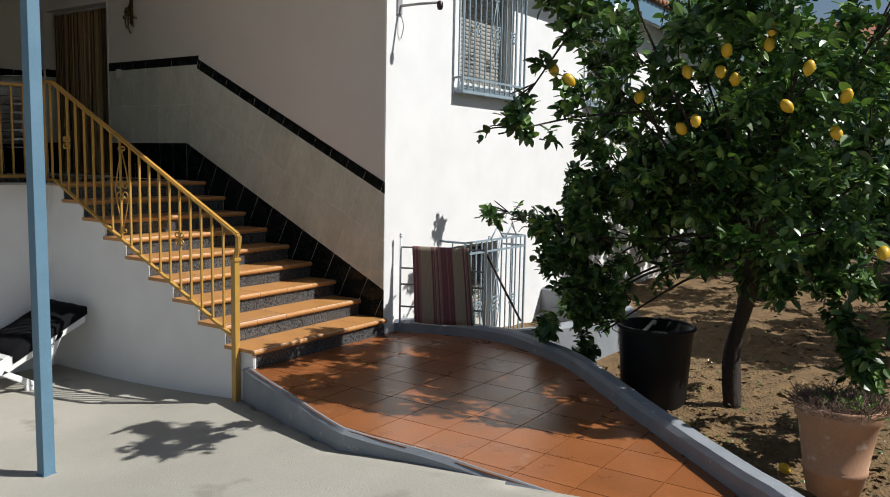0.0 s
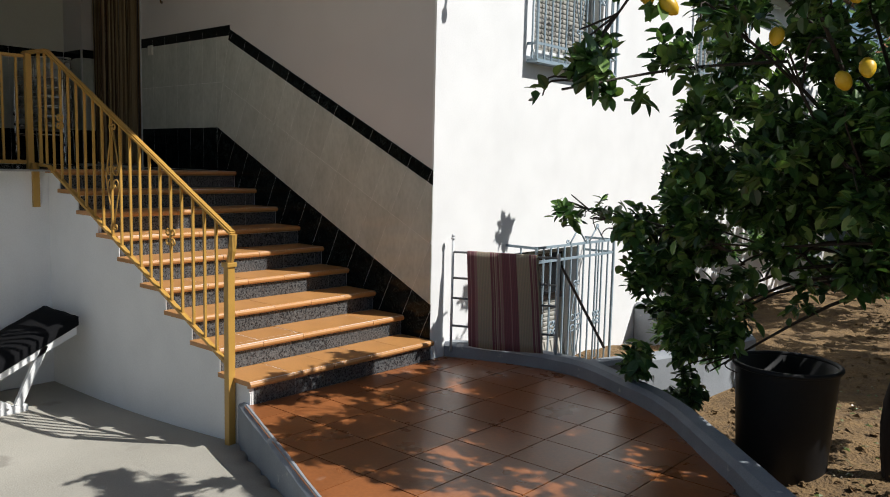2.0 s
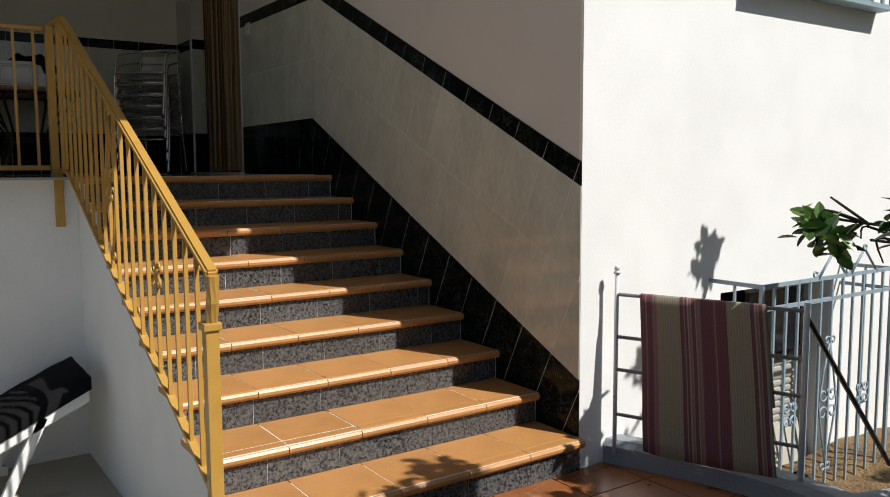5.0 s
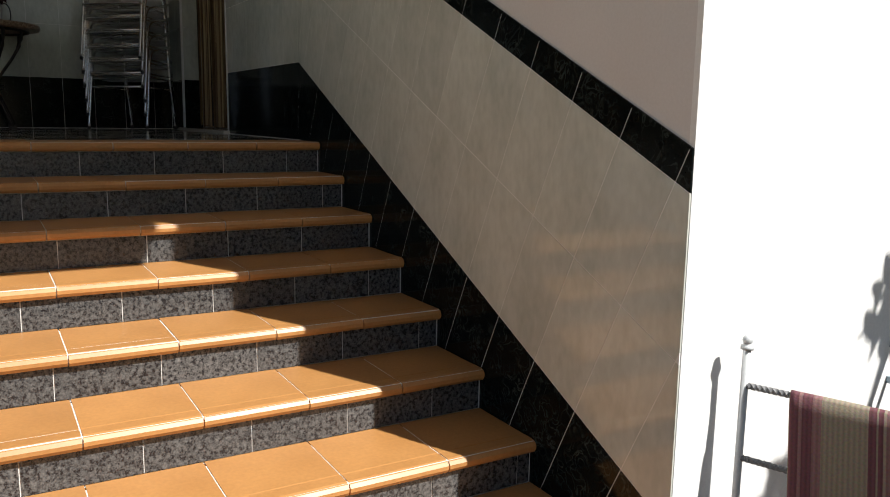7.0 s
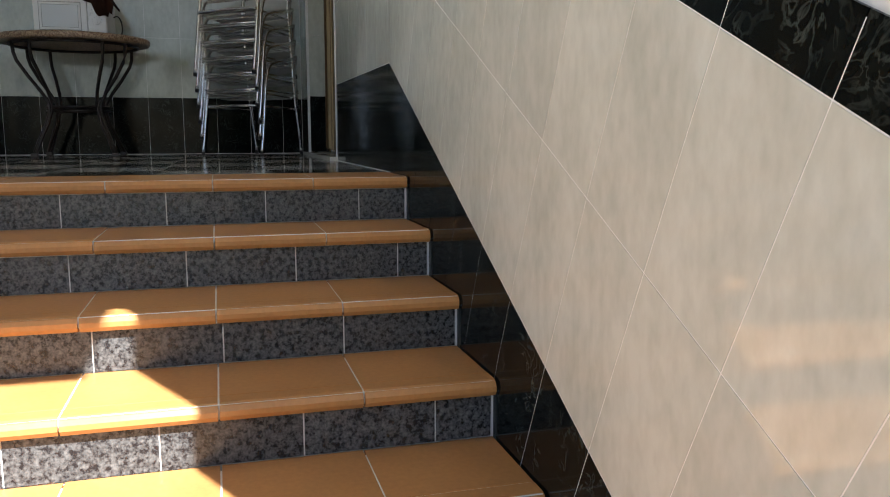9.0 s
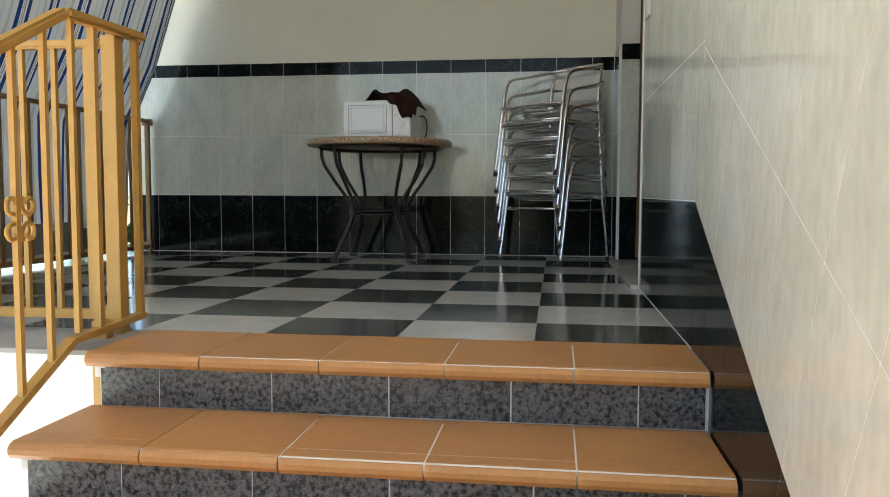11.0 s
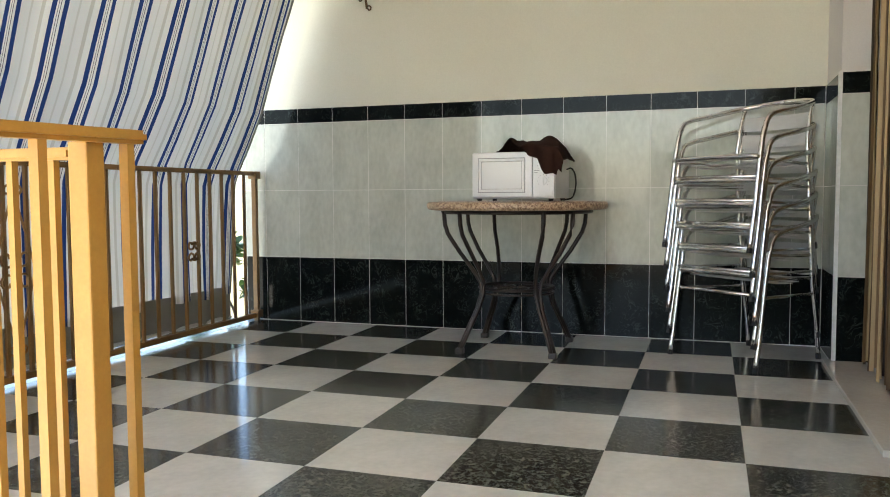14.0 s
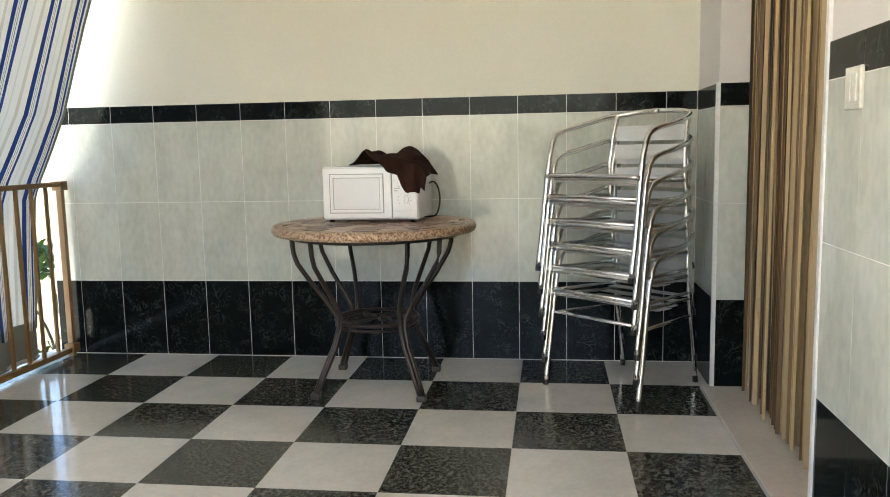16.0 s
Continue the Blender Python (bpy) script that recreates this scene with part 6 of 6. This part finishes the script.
    t = tree("lemon_tree", (bx, by), [(bx, by, GARDEN - 0.1), (bx - 0.03, by, 0.25), (bx + 0.08, by - 0.1, 0.7), (bx + 0.2, by - 0.45, 1.2)], 0, blobs, 17500, 0.092, "lemon tree in the garden bearing yellow lemons", seed=5, r0=0.078, low=low, low_leaves=16000)
    me = lemon_mesh()
    spots = [(-1.84, 5.2, 2.54), (-1.58, 5.2, 2.65), (-1.59, 5.2, 2.56), (-1.78, 5.2, 2.36), (-1.87, 5.2, 2.41), (-2.08, 5.2, 2.42), (-2.1, 5.2, 2.06), (-1.15, 5.2, 2.24), (-1.19, 5.2, 2.03), (-2.39, 5.2, 2.27), (-1.47, 5.2, 2.19), (-1.36, 5.2, 2.41), (-0.9, 5.2, 1.35), (-2.01, 5.2, 2.11), (-2.64, 4.64, 2.34), (-2.8, 4.75, 2.42)]
    for s in spots:
        piece("lemon", me, t, pose(*s, rng.uniform(-40, 40), rng.uniform(-40, 40), rng.uniform(0, 360)))


lemon_tree()


def fallen_lemon():
    for x, y in ((-1.42, 5.62), (-1.05, 6.35), (-2.25, 6.15)):
        ob = thing("fallen_lemon", "fallen yellow lemon lying on the garden soil", "lemon", group="fallen lemons", at=(x, y, soil_z(x, y) + 0.03), rz=x * 90)
        p = part("skin", lathe(bmesh.new(), [(0.003, -0.050), (0.010, -0.045), (0.022, -0.034), (0.032, -0.014), (0.034, 0.005), (0.028, 0.025), (0.016, 0.039), (0.003, 0.045)], 14), M_LEMON, ob, smooth=True)
        p.matrix_basis = pose(0, 0, 0, 80, 12, 0)


def ground_litter():
    rng = random.Random(17)
    vs, fs = [], []
    for _ in range(620):
        x = rng.uniform(-3.3, 0.2)
        y = 3.25 - x * 1.0 + 0.15 + rng.random() ** 1.6 * 3.0
        if y < 5.0 or x + y < 3.2:
            continue
        a, L = rng.uniform(0, 6.28), rng.uniform(0.03, 0.075)
        d, q = Vector((math.cos(a), math.sin(a), rng.uniform(-0.1, 0.45))), Vector((-math.sin(a), math.cos(a), rng.uniform(-0.4, 0.4)))
        p = Vector((x, y, soil_z(x, y) + rng.uniform(0.008, 0.03)))
        i = len(vs)
        vs += [p, p + d * L * 0.5 + q * L * 0.26, p + d * L, p + d * L * 0.5 - q * L * 0.26, p + d * L * 0.5 + Vector((0, 0, 0.008))]
        fs += [(i, i + 1, i + 4), (i + 1, i + 2, i + 4), (i + 2, i + 3, i + 4), (i + 3, i, i + 4)]
    me = bpy.data.meshes.new("leaf_litter")
    me.from_pydata([tuple(v) for v in vs], [], fs)
    me.materials.append(M_LITTER)
    tagged(new("leaf_litter", me), "fallen leaves and small weeds on the soil under the tree", "leaf litter", "", "stuff")


fallen_lemon()
ground_litter()
rngT = random.Random(31)


def round_blobs(cx, cy, z, R, n, rng):
    out = []
    for _ in range(n):
        v = Vector((rng.gauss(0, 1), rng.gauss(0, 1), rng.gauss(0, 0.8))).normalized() * R * rng.uniform(0.4, 0.85)
        out.append(((cx + v.x, cy + v.y, z + v.z), R * rng.uniform(0.32, 0.45)))
    return out


for i, (x, y, z, R, nl, tr) in enumerate([(-1.2, 10.3, 2.0, 1.5, 11000, 0.5), (-3.1, 12.4, 2.1, 1.6, 9000, 0.5), (1.6, 11.5, 2.3, 2.0, 8000, 0.6), (-3.0, 15.5, 2.6, 2.2, 7000, 0.6), (0.2, 17.5, 2.9, 2.6, 8000, 0.7), (3.6, 14.5, 2.8, 2.5, 8000, 0.7), (5.5, 9.5, 2.4, 2.2, 5000, 0.6)]):
    tree("garden_tree", (x, y), [(x, y, GARDEN - 0.1), (x + 0.04, y, 0.3), (x, y + 0.05, z - R * 0.5)], 0, round_blobs(x, y, z, R, 16, rngT), nl, 0.095 if i < 2 else 0.15, "leafy green fruit tree in the garden", seed=40 + i, material=M_LEAF if i < 2 else M_LEAF_FAR, r0=0.08, group="garden trees")
# greenery outside the porch
for i, (x, y, R) in enumerate([(-12.9, 1.55, 0.9), (-11.6, -0.6, 0.9), (-9.9, -1.4, 0.9)]):
    tree("shrub", (x, y), [(x, y, -0.4), (x, y, 0.2), (x, y, 0.8)], 0, round_blobs(x, y, 1.2, R, 10, rngT), 2500, 0.10, "sunlit green shrub outside the porch", seed=70 + i, material=M_LEAF_FAR, r0=0.05, group="shrubs")


def far_house():
    ob = thing("white_house", "white house beyond the garden trees", "house")
    part("wall", B(-6, 8, 24, 32, -0.6, 4.6), M_WHITE, ob)
    bm = bmesh.new()
    prism(bm, [(23.6, 4.6), (32.4, 4.6), (28, 6.4)], 0, -6.4, 8.4)
    part("roof", bm, M_ROOF, ob, "clay tiled roof")
    for x in (-4, -0.5, 3, 6):
        w = part("window", B(x, x + 1.1, 23.96, 24.02, 1.2, 2.5), M_SHUT, ob)
        part("sill", B(x - 0.08, x + 1.18, 23.9, 24.0, 1.12, 1.2), M_WHITE, w)


far_house()

# ---- tiles, last ----
stair_dado()
back_dado()
door_trim()
porch_floor()
ramp_tiles()
